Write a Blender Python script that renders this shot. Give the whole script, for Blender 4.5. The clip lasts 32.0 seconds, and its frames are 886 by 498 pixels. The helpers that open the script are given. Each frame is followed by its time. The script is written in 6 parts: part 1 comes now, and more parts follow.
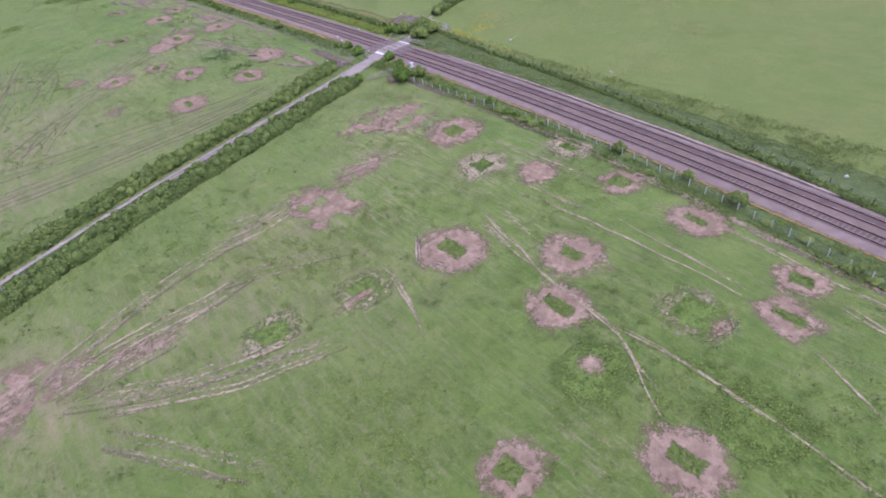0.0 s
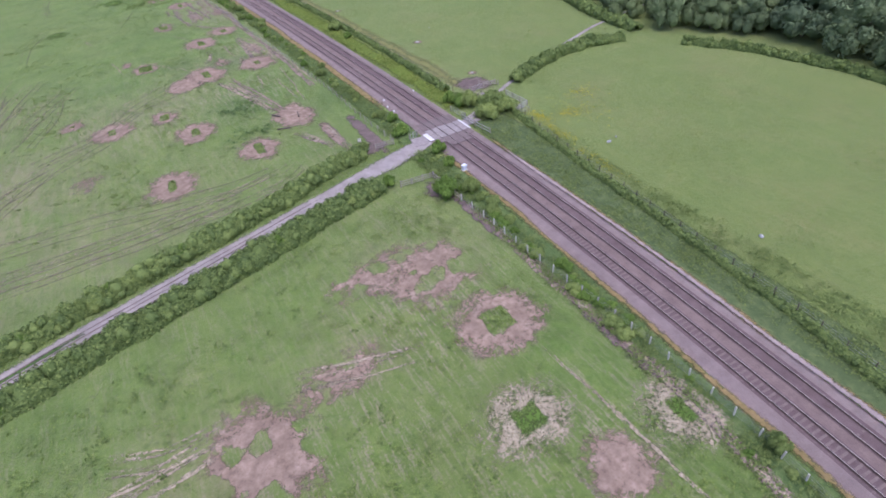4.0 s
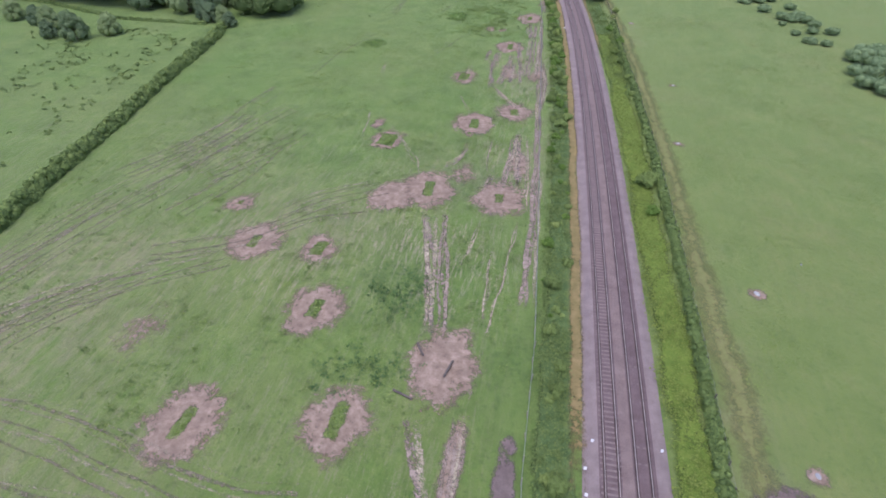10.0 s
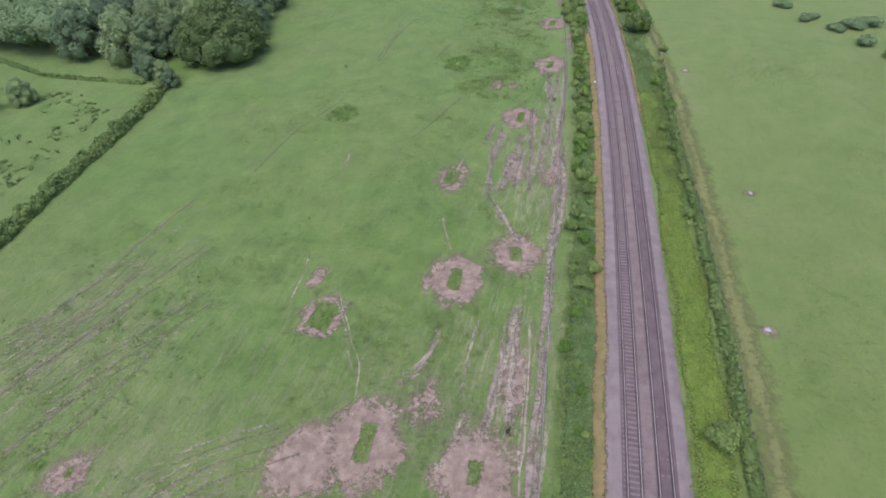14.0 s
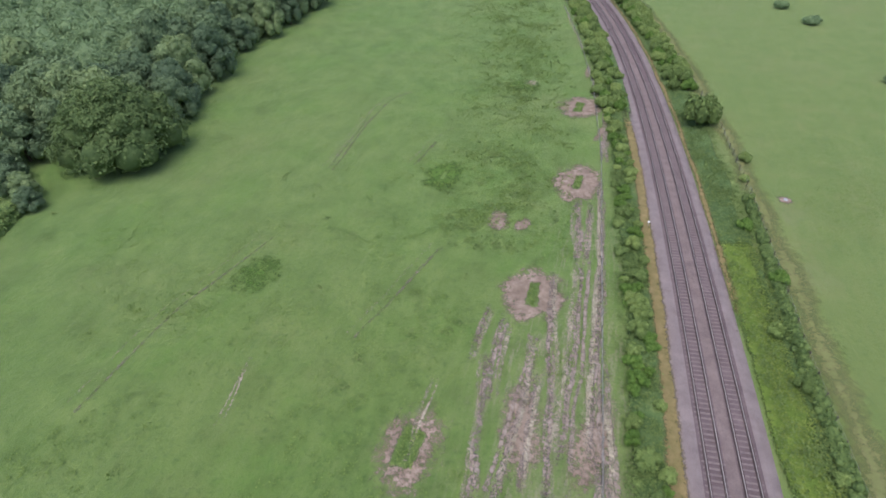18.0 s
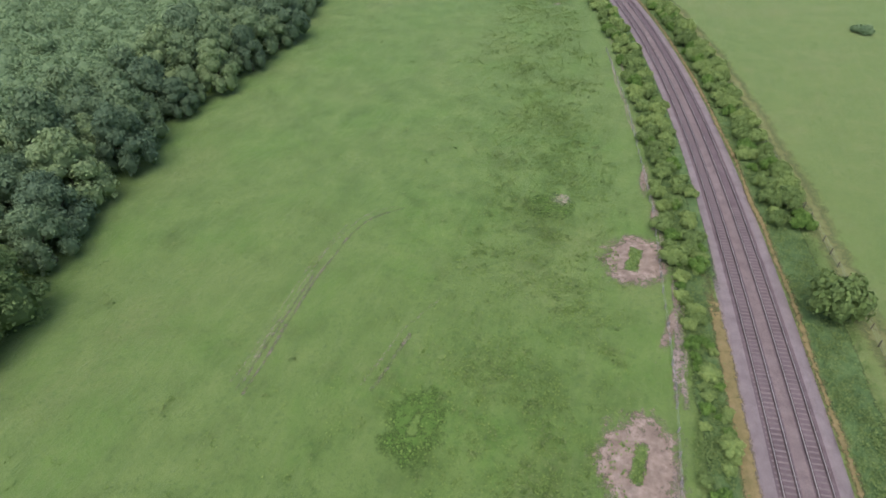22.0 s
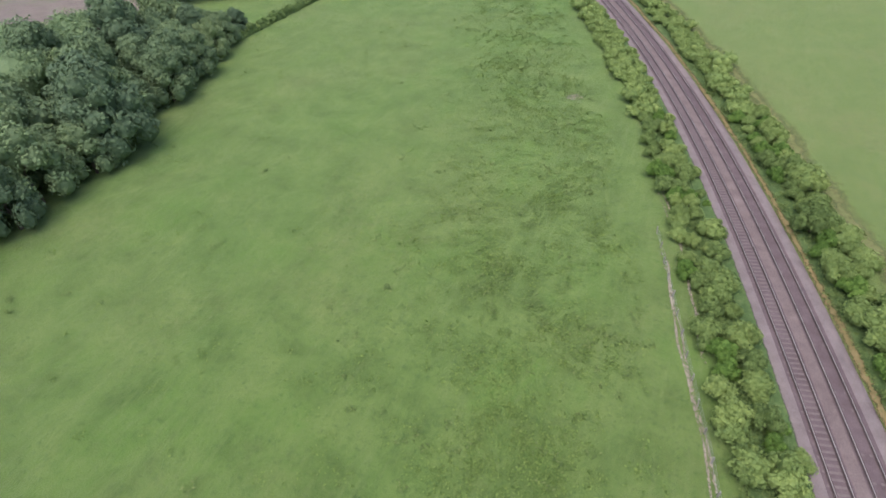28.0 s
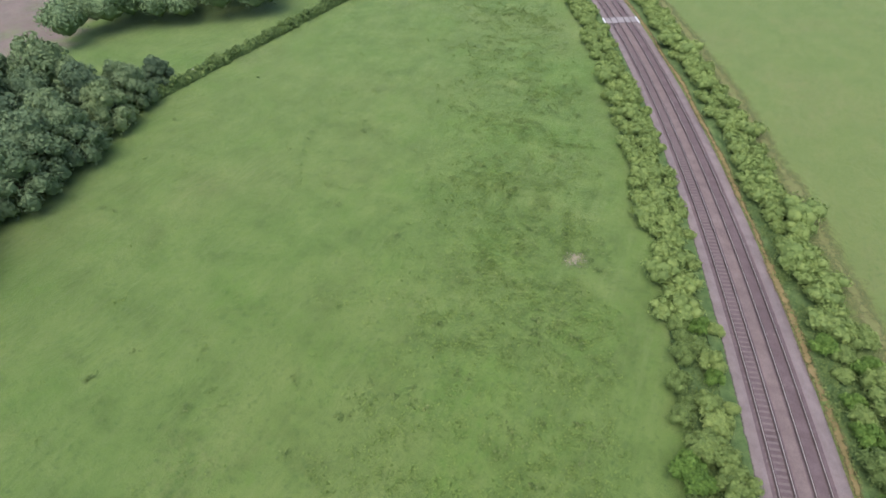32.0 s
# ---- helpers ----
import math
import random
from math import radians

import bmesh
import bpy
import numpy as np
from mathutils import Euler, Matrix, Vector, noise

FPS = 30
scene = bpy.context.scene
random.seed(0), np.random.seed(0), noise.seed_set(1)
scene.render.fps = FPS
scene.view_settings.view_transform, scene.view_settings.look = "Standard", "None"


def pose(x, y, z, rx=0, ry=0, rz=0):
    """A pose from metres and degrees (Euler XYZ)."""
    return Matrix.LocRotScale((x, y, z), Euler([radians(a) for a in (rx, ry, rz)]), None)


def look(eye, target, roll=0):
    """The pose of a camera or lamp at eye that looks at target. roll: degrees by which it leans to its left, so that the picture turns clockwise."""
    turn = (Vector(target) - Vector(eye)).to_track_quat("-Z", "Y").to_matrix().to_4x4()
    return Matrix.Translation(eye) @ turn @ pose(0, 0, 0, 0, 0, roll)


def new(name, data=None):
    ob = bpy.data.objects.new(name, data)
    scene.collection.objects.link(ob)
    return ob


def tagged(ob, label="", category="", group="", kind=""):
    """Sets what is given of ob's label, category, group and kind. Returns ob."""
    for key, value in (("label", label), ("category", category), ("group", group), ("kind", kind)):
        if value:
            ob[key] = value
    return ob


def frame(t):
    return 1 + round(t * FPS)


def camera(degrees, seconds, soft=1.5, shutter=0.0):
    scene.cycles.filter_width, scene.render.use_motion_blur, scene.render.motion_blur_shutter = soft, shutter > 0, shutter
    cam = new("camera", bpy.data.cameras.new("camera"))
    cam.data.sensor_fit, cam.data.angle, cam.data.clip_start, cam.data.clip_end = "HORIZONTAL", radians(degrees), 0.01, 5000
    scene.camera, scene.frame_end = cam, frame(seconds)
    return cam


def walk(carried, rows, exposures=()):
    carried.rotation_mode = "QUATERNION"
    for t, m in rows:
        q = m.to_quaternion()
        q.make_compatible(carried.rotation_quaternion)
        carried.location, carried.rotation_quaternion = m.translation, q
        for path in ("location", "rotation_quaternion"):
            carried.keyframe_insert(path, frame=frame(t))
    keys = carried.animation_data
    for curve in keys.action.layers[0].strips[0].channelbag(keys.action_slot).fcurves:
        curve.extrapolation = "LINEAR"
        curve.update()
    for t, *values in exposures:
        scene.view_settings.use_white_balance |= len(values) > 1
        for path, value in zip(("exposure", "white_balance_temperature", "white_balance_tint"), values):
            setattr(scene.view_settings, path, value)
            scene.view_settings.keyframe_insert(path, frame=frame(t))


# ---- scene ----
cam = camera(79.0, 32.0, soft=1.7)
PATH = [
    (0, (-80.323, -122.058, 48.897), (-79.421, -120.811, 47.621), -8.3),
    (0.5, (-75.959, -118.053, 49.399), (-75.067, -116.803, 48.118), -9.0),
    (1, (-71.654, -114.217, 49.948), (-70.761, -112.980, 48.656), -9.3),
    (1.5, (-67.038, -110.389, 49.994), (-66.158, -109.147, 48.697), -9.2),
    (2, (-62.331, -107.036, 50.045), (-61.451, -105.796, 48.745), -9.4),
    (2.5, (-57.488, -102.714, 49.818), (-56.636, -101.444, 48.529), -10.0),
    (3, (-53.453, -97.029, 49.618), (-52.640, -95.725, 48.338), -7.5),
    (3.5, (-50.346, -92.094, 49.252), (-49.587, -90.744, 47.986), -6.4),
    (5.5, (-31.634, -72.167, 51.277), (-31.246, -70.660, 50.020), -8.0),
    (6, (-28.408, -65.930, 51.606), (-28.119, -64.381, 50.373), -7.0),
    (6.5, (-25.328, -60.311, 52.063), (-25.129, -58.756, 50.820), -6.4),
    (7, (-22.433, -54.683, 52.715), (-22.327, -53.127, 51.463), -5.3),
    (7.5, (-19.962, -48.550, 53.324), (-19.943, -46.985, 52.078), -3.8),
    (8, (-17.993, -42.669, 53.953), (-18.034, -41.112, 52.699), -2.2),
    (8.5, (-16.177, -36.686, 54.493), (-16.313, -35.132, 53.242), -2.6),
    (9, (-15.169, -29.851, 54.496), (-15.366, -28.299, 53.250), -1.7),
    (9.5, (-14.360, -23.378, 54.850), (-14.637, -21.838, 53.604), -0.8),
    (10, (-13.386, -16.736, 55.161), (-13.697, -15.201, 53.917), -0.1),
    (10.5, (-12.902, -10.499, 55.813), (-13.233, -8.977, 54.558), -1.2),
    (11, (-12.510, -4.393, 56.525), (-12.871, -2.868, 55.283), -1.9),
    (11.5, (-12.525, 3.387, 56.780), (-12.885, 4.897, 55.519), -1.4),
    (12, (-12.636, 11.271, 56.922), (-13.013, 12.773, 55.656), -1.8),
    (12.5, (-12.529, 18.825, 57.376), (-12.911, 20.327, 56.111), -1.9),
    (13, (-12.652, 25.772, 58.092), (-13.054, 27.255, 56.811), -2.6),
    (13.5, (-13.127, 32.553, 58.874), (-13.534, 34.029, 57.588), -2.7),
    (14, (-13.565, 39.280, 59.491), (-13.990, 40.738, 58.190), -3.3),
    (14.5, (-14.016, 46.577, 59.776), (-14.443, 48.035, 58.476), -2.8),
    (15, (-14.286, 53.208, 60.530), (-14.732, 54.654, 59.221), -3.7),
    (15.5, (-14.385, 59.494, 61.915), (-14.862, 60.924, 60.601), -4.5),
    (17.5, (-19.441, 90.635, 53.915), (-19.911, 92.127, 52.667), -2.1),
    (18, (-21.034, 97.901, 54.315), (-21.522, 99.393, 53.075), -3.8),
    (18.5, (-22.267, 105.181, 54.811), (-22.768, 106.664, 53.566), -4.5),
    (19, (-23.261, 111.899, 55.681), (-23.774, 113.360, 54.415), -5.3),
    (19.5, (-24.719, 118.636, 56.120), (-25.228, 120.091, 54.846), -5.5),
    (20, (-25.992, 126.471, 56.616), (-26.522, 127.921, 55.345), -5.7),
    (20.5, (-26.890, 133.615, 57.077), (-27.414, 135.056, 55.793), -3.1),
    (21, (-28.240, 140.422, 57.233), (-28.765, 141.845, 55.930), -5.5),
    (21.5, (-29.642, 146.868, 57.590), (-30.207, 148.282, 56.293), -6.6),
    (22, (-30.802, 154.791, 57.860), (-31.355, 156.206, 56.558), -4.9),
    (22.5, (-31.671, 162.186, 58.484), (-32.217, 163.601, 57.179), -3.9),
    (23, (-33.328, 169.947, 58.912), (-33.885, 171.343, 57.592), -4.8),
    (23.5, (-34.810, 177.665, 59.671), (-35.391, 179.070, 58.371), -5.7),
    (24, (-36.198, 184.684, 60.365), (-36.763, 186.056, 59.024), -5.1),
    (24.5, (-37.940, 192.126, 61.099), (-38.505, 193.493, 59.752), -6.1),
    (25, (-40.143, 199.122, 62.223), (-40.719, 200.454, 60.846), -6.9),
    (25.5, (-42.143, 206.493, 63.567), (-42.694, 207.816, 62.172), -4.5),
    (27.5, (-40.509, 235.433, 50.397), (-41.119, 236.813, 49.084), -4.6),
    (28, (-41.743, 242.074, 50.567), (-42.362, 243.452, 49.257), -4.4),
    (28.5, (-42.875, 248.514, 50.967), (-43.497, 249.882, 49.648), -4.4),
    (29, (-43.844, 254.878, 51.412), (-44.464, 256.228, 50.072), -3.9),
    (29.5, (-44.907, 261.335, 51.853), (-45.529, 262.676, 50.506), -4.5),
    (30, (-45.982, 267.539, 52.323), (-46.611, 268.867, 50.966), -5.5),
    (30.5, (-46.841, 273.890, 53.009), (-47.469, 275.210, 51.644), -5.6),
    (31, (-48.160, 279.855, 53.862), (-48.827, 281.142, 52.484), -7.4),
    (31.5, (-48.857, 286.441, 53.925), (-49.519, 287.741, 52.558), -5.0),
    (32, (-48.654, 292.609, 53.560), (-49.333, 293.895, 52.187), -2.8),
]
walk(cam, [(t, look(eye, target, roll)) for t, eye, target, roll in PATH], [(0.0, 0.7, 5930, 27), (6.0, 0.66, 5800, 21), (10.0, 0.64, 5800, 18.5), (15.0, 0.61, 5930, 13), (20.0, 0.58, 6080, 8), (25.0, 0.7, 6230, 11), (32.0, 0.76, 6250, 9)])

# ---------------------------------------------------------------- light
world = bpy.data.worlds.new("sky")
scene.world = world
world.use_nodes = True
wn = world.node_tree.nodes
sky = wn.new("ShaderNodeTexSky")
sky.sky_type = "NISHITA"
sky.sun_disc = False
sky.sun_elevation, sky.sun_rotation = radians(70), radians(200)
sky.air_density, sky.dust_density, sky.ozone_density = 1.0, 4.0, 1.0
world.node_tree.links.new(sky.outputs[0], wn["Background"].inputs[0])
wn["Background"].inputs[1].default_value = 0.15

sun_data = bpy.data.lights.new("sun", "SUN")
sun_data.energy, sun_data.angle, sun_data.color = 1.3, radians(60), (1.0, 0.96, 0.9)
sun = new("sun", sun_data)
sun.matrix_world = look((0, 0, 300), (0 - 300 * math.sin(radians(200)) * -0.35, 300 * math.cos(radians(200)) * -0.35, 0))


# ---------------------------------------------------------------- helpers
GZ = -0.3          # level of the fields
RNG = np.random.default_rng(7)


def make_mesh(name, verts, faces, material=None, attrs=None, smooth=False):
    me = bpy.data.meshes.new(name)
    me.from_pydata(np.asarray(verts, float).tolist(), [], [tuple(int(i) for i in f) for f in faces])
    for key, values in (attrs or {}).items():
        layer = me.attributes.new(key, "FLOAT", "POINT")
        layer.data.foreach_set("value", np.asarray(values, np.float32))
    if smooth:
        me.polygons.foreach_set("use_smooth", [True] * len(me.polygons))
    if material:
        me.materials.append(material)
    me.update()
    return me


def child(name, me, parent, label="", m=None):
    ob = new(name, me)
    ob.parent = parent
    if m is not None:
        ob.matrix_basis = m
    if label:
        tagged(ob, label)
    return ob


def part(name, bm, material, parent, label=""):
    me = bpy.data.meshes.new(name)
    bm.to_mesh(me)
    bm.free()
    me.materials.append(material)
    return child(name, me, parent, label)


def box(bm, size, m=None, bevel=0.0):
    made = bmesh.ops.create_cube(bm, size=1.0, matrix=(m or Matrix()) @ Matrix.Diagonal((*size, 1)))
    if bevel:
        edges = list({e for v in made["verts"] for e in v.link_edges})
        bmesh.ops.bevel(bm, geom=edges, offset=bevel, segments=1, affect="EDGES")


def bar(bm, a, b, r, sides=6):
    """A round rod from a to b."""
    a, b = Vector(a), Vector(b)
    m = Matrix.Translation((a + b) / 2) @ (b - a).to_track_quat("Z", "Y").to_matrix().to_4x4()
    bmesh.ops.create_cone(bm, cap_ends=True, segments=sides, radius1=r, radius2=r, depth=(b - a).length, matrix=m)


BEND = (-27.12, -16.38, -8.30, -2.89, -0.16, 0.35, -0.25, -1.59, -3.95, -7.71, -13.88, -23.64, -37.80, -56.98, -81.10, -110.03, -143.68, -182.01, -224.99, -272.62)


BEND_Y = np.arange(-190.0, 520.5, 0.5)
BEND_A = np.abs((BEND_Y[:, None] + 240) / 50 - np.arange(len(BEND)))
BEND_X = np.where(BEND_A < 1, 2 / 3 - BEND_A ** 2 + BEND_A ** 3 / 2, np.where(BEND_A < 2, (2 - np.minimum(BEND_A, 2)) ** 3 / 6, 0)) @ np.array(BEND)


def centre(y):
    """The railway's middle line: a long even bend to the west, a spline with a knot every 50 m."""
    y = np.asarray(y, float)
    return np.interp(y, BEND_Y, BEND_X) - np.maximum(0, y - 520) * 0.6


def slope_at(y):
    return (centre(y + 0.5) - centre(y - 0.5))


def beside(y, off, z=0.0):
    """A place beside the railway, off metres to the east of its middle line."""
    k = slope_at(y)
    n = np.sqrt(1 + k * k)
    return np.stack([centre(y) + off / n, y - off * k / n, np.zeros_like(y) + z], -1)


def heading(y):
    return -math.degrees(math.atan(float(slope_at(y))))


def fractal(x, y, scale, seed=0.0):
    return np.array([noise.fractal(Vector((a * scale + seed, b * scale - seed, seed)), 1.0, 2.0, 3) for a, b in zip(np.ravel(x), np.ravel(y))]).reshape(np.shape(x))


# ---------------------------------------------------------------- materials
class Nodes:
    def __init__(self, name):
        self.mat = bpy.data.materials.new(name)
        self.mat.use_nodes = True
        self.t = self.mat.node_tree
        self.b = self.t.nodes["Principled BSDF"]
        self.out = self.t.nodes["Material Output"]
        self.geo = self.t.nodes.new("ShaderNodeNewGeometry")

    def add(self, kind, **inputs):
        n = self.t.nodes.new(kind)
        for key, v in inputs.items():
            self.put(n, key, v)
        return n

    def put(self, n, key, v):
        socket = n.inputs[int(key[1:])] if key[0] == "i" and key[1:].isdigit() else n.inputs[key.replace("_", " ")]
        if isinstance(v, bpy.types.NodeSocket):
            self.t.links.new(v, socket)
        else:
            socket.default_value = v

    def noise(self, scale, detail=4.0, rough=0.6, stretch=None, turn=0.0, local=False):
        where = self.geo.outputs["Position"]
        if stretch or turn:
            mp = self.add("ShaderNodeMapping", Vector=where)
            mp.inputs["Rotation"].default_value = (0, 0, radians(turn))
            mp.inputs["Scale"].default_value = stretch or (1, 1, 1)
            where = mp.outputs[0]
        n = self.add("ShaderNodeTexNoise", Vector=where, Scale=scale, Detail=detail, Roughness=rough)
        return n.outputs[0]

    def ramp(self, fac, *stops):
        r = self.add("ShaderNodeValToRGB", Fac=fac)
        e = r.color_ramp.elements
        while len(e) < len(stops):
            e.new(0.5)
        for el, (p, c) in zip(e, stops):
            el.position, el.color = p, (*c, 1) if len(c) == 3 else c
        return r.outputs[0]

    def grey(self, fac, lo, hi):
        m = self.add("ShaderNodeMapRange", Value=fac)
        m.inputs["From Min"].default_value, m.inputs["From Max"].default_value = lo, hi
        return m.outputs[0]

    def mix(self, fac, a, b, blend="MIX"):
        m = self.t.nodes.new("ShaderNodeMix")
        m.data_type, m.blend_type = "RGBA", blend
        for s, v in ((m.inputs[0], fac), (m.inputs[6], a), (m.inputs[7], b)):
            if isinstance(v, bpy.types.NodeSocket):
                self.t.links.new(v, s)
            else:
                s.default_value = v if not isinstance(v, tuple) else (*v, 1)[:4]
        return m.outputs[2]

    def math(self, op, a, b=0.0, clamp=False):
        m = self.t.nodes.new("ShaderNodeMath")
        m.operation, m.use_clamp = op, clamp
        for s, v in zip(m.inputs, (a, b)):
            if isinstance(v, bpy.types.NodeSocket):
                self.t.links.new(v, s)
            else:
                s.default_value = v
        return m.outputs[0]

    def attr(self, name):
        a = self.t.nodes.new("ShaderNodeAttribute")
        a.attribute_name = name
        return a.outputs["Fac"]

    def done(self, colour, rough=0.85, bump=None, depth=0.05, metal=0.0, spec=0.3):
        self.put(self.b, "Base_Color", colour if isinstance(colour, bpy.types.NodeSocket) else (*colour, 1))
        self.put(self.b, "Roughness", rough)
        self.b.inputs["Metallic"].default_value = metal
        self.b.inputs["Specular IOR Level"].default_value = spec
        if bump is not None:
            n = self.add("ShaderNodeBump", Height=bump, Distance=depth, Strength=1.0)
            self.t.links.new(n.outputs[0], self.b.inputs["Normal"])
        return self.mat

    def ragged(self, cover, scale=1.2, amount=0.9, gain=5.0, extra=None):
        """Wears the surface away where its cover attribute is low, along a noisy edge."""
        n = self.noise(scale, 5.0, 0.7)
        v = self.math("ADD", cover, self.math("MULTIPLY", self.math("SUBTRACT", n, 0.5), amount))
        v = self.math("ADD", v, self.math("MULTIPLY", self.math("SUBTRACT", self.noise(scale * 4.3, 3.0, 0.7), 0.5), amount * 0.9))
        if extra is not None:
            v = self.math("ADD", v, extra)
        v = self.math("MULTIPLY_ADD", self.math("SUBTRACT", v, 0.5), gain)
        v = self.math("ADD", v, 0.5, clamp=True)
        clear = self.t.nodes.new("ShaderNodeBsdfTransparent")
        m = self.t.nodes.new("ShaderNodeMixShader")
        self.t.links.new(v, m.inputs[0])
        self.t.links.new(clear.outputs[0], m.inputs[1])
        self.t.links.new(self.b.outputs[0], m.inputs[2])
        self.t.links.new(m.outputs[0], self.out.inputs[0])


def field_material():
    k = Nodes("pasture")
    broad, mid, fine = k.noise(0.018, 3), k.noise(0.16, 4, 0.65), k.noise(1.6, 5, 0.75)
    streak = k.noise(0.5, 4, 0.6, stretch=(1.0, 0.16, 1.0), turn=-32)
    west = k.ramp(mid, (0.3, (0.068, 0.112, 0.0252)), (0.5, (0.0995, 0.158, 0.038)), (0.7, (0.135, 0.19, 0.0518)))
    east = k.ramp(mid, (0.3, (0.104, 0.151, 0.04)), (0.55, (0.127, 0.173, 0.049)), (0.75, (0.156, 0.185, 0.062)))
    sward = k.mix(k.attr("east"), west, east)
    sward = k.mix(k.math("MULTIPLY", k.grey(broad, 0.35, 0.7), 0.45), sward, (0.149, 0.18, 0.0581))
    clump = k.math("MULTIPLY", k.grey(fine, 0.52, 0.72), k.math("SUBTRACT", 0.75, k.math("MULTIPLY", k.attr("east"), 0.25)))
    sward = k.mix(clump, sward, (0.0495, 0.0901, 0.0258))
    sward = k.mix(k.math("MULTIPLY", k.grey(streak, 0.55, 0.8), 0.24), sward, (0.066, 0.117, 0.0323))
    sward = k.mix(k.math("MULTIPLY", k.attr("worn"), k.grey(k.noise(0.7, 5, 0.7, stretch=(1, 0.3, 1), turn=-35), 0.35, 0.75)), sward, (0.286, 0.212, 0.175))
    sward = k.mix(k.math("MULTIPLY", k.attr("rank"), k.grey(fine, 0.3, 0.65)), sward, (0.0385, 0.0795, 0.0206))
    sward = k.mix(k.attr("ploughed"), sward, k.ramp(mid, (0.3, (0.143, 0.101, 0.0963)), (0.7, (0.209, 0.154, 0.149))))
    scratch = k.math("ADD", k.math("MULTIPLY", k.noise(1.9, 4, 0.7, stretch=(1.0, 0.13, 1.0), turn=4), 0.6), k.math("MULTIPLY", k.noise(3.1, 3, 0.8), 0.4))
    sward = k.mix(k.math("MULTIPLY", k.attr("poached"), k.grey(scratch, 0.5, 0.6)), sward, (0.27, 0.225, 0.175))
    vivid = k.math("MULTIPLY", k.grey(k.noise(0.06, 4, 0.65), 0.5, 0.64), k.grey(k.noise(0.9, 4, 0.7), 0.3, 0.65))
    sward = k.mix(k.math("MULTIPLY", vivid, k.math("SUBTRACT", 0.45, k.math("MULTIPLY", k.attr("east"), 0.35))), sward, (0.088, 0.172, 0.026))
    combed = k.noise(1.1, 5, 0.7, stretch=(1.0, 0.13, 1.0), turn=-14)
    sward = k.mix(k.math("MULTIPLY", k.grey(combed, 0.5, 0.78), 0.4), sward, k.mix(k.attr("east"), (0.16, 0.2, 0.075), (0.17, 0.185, 0.07)))
    cross = k.noise(0.8, 5, 0.7, stretch=(1.0, 0.2, 1.0), turn=-48)
    sward = k.mix(k.math("MULTIPLY", k.grey(cross, 0.54, 0.8), 0.32), sward, (0.055, 0.1, 0.028))
    fleck = k.math("MULTIPLY", k.grey(k.noise(3.4, 3, 0.8), 0.66, 0.74), k.grey(k.noise(0.12, 3), 0.45, 0.7))
    sward = k.mix(k.math("MULTIPLY", fleck, 0.75), sward, (0.34, 0.29, 0.19))
    clot = k.math("MULTIPLY", k.grey(k.noise(1.05, 2, 0.6), 0.6, 0.68), k.grey(k.noise(0.09, 3), 0.4, 0.62))
    sward = k.mix(k.math("MULTIPLY", clot, k.math("SUBTRACT", 0.34, k.math("MULTIPLY", k.attr("east"), 0.04))), sward, (0.042, 0.083, 0.023))
    blade = k.grey(k.noise(2.6, 3, 0.8), 0.58, 0.72)
    sward = k.mix(k.math("MULTIPLY", blade, 0.42), sward, (0.15, 0.2, 0.07))
    dry = k.math("MULTIPLY", k.grey(k.noise(0.045, 4, 0.65), 0.5, 0.72), k.grey(k.noise(1.3, 3, 0.7), 0.35, 0.7))
    sward = k.mix(k.math("MULTIPLY", dry, k.math("ADD", 0.3, k.math("MULTIPLY", k.attr("east"), 0.25))), sward, (0.2, 0.182, 0.085))
    h = k.math("ADD", k.math("MULTIPLY", fine, 0.6), k.math("MULTIPLY", k.noise(6.0, 4, 0.7), 0.3))
    k.b.inputs["Sheen Weight"].default_value, k.b.inputs["Sheen Roughness"].default_value = 0.16, 0.5
    k.b.inputs["Sheen Tint"].default_value = (0.75, 0.9, 0.6, 1)
    return k.done(sward, 0.95, h, 0.35, spec=0.1)


def worn_material(name, a, b, c, scale=1.2, amount=0.9, gain=5.0, depth=0.12, line=False):
    k = Nodes(name)
    n, m = k.noise(0.9, 5, 0.7), k.noise(5.0, 4, 0.7)
    col = k.ramp(n, (0.3, a), (0.5, b), (0.72, c))
    col = k.mix(k.math("MULTIPLY", k.grey(m, 0.55, 0.75), 0.5), col, tuple(x * 0.55 for x in a))
    col = k.mix(k.math("MULTIPLY", k.grey(k.noise(0.33, 4, 0.7), 0.42, 0.66), 0.6), col, tuple(x * 0.95 for x in a))
    k.done(col, 0.95, k.math("ADD", n, k.math("MULTIPLY", m, 0.5)), depth, spec=0.15)
    k.ragged(k.attr("cover"), scale, amount, gain)
    return k.mat


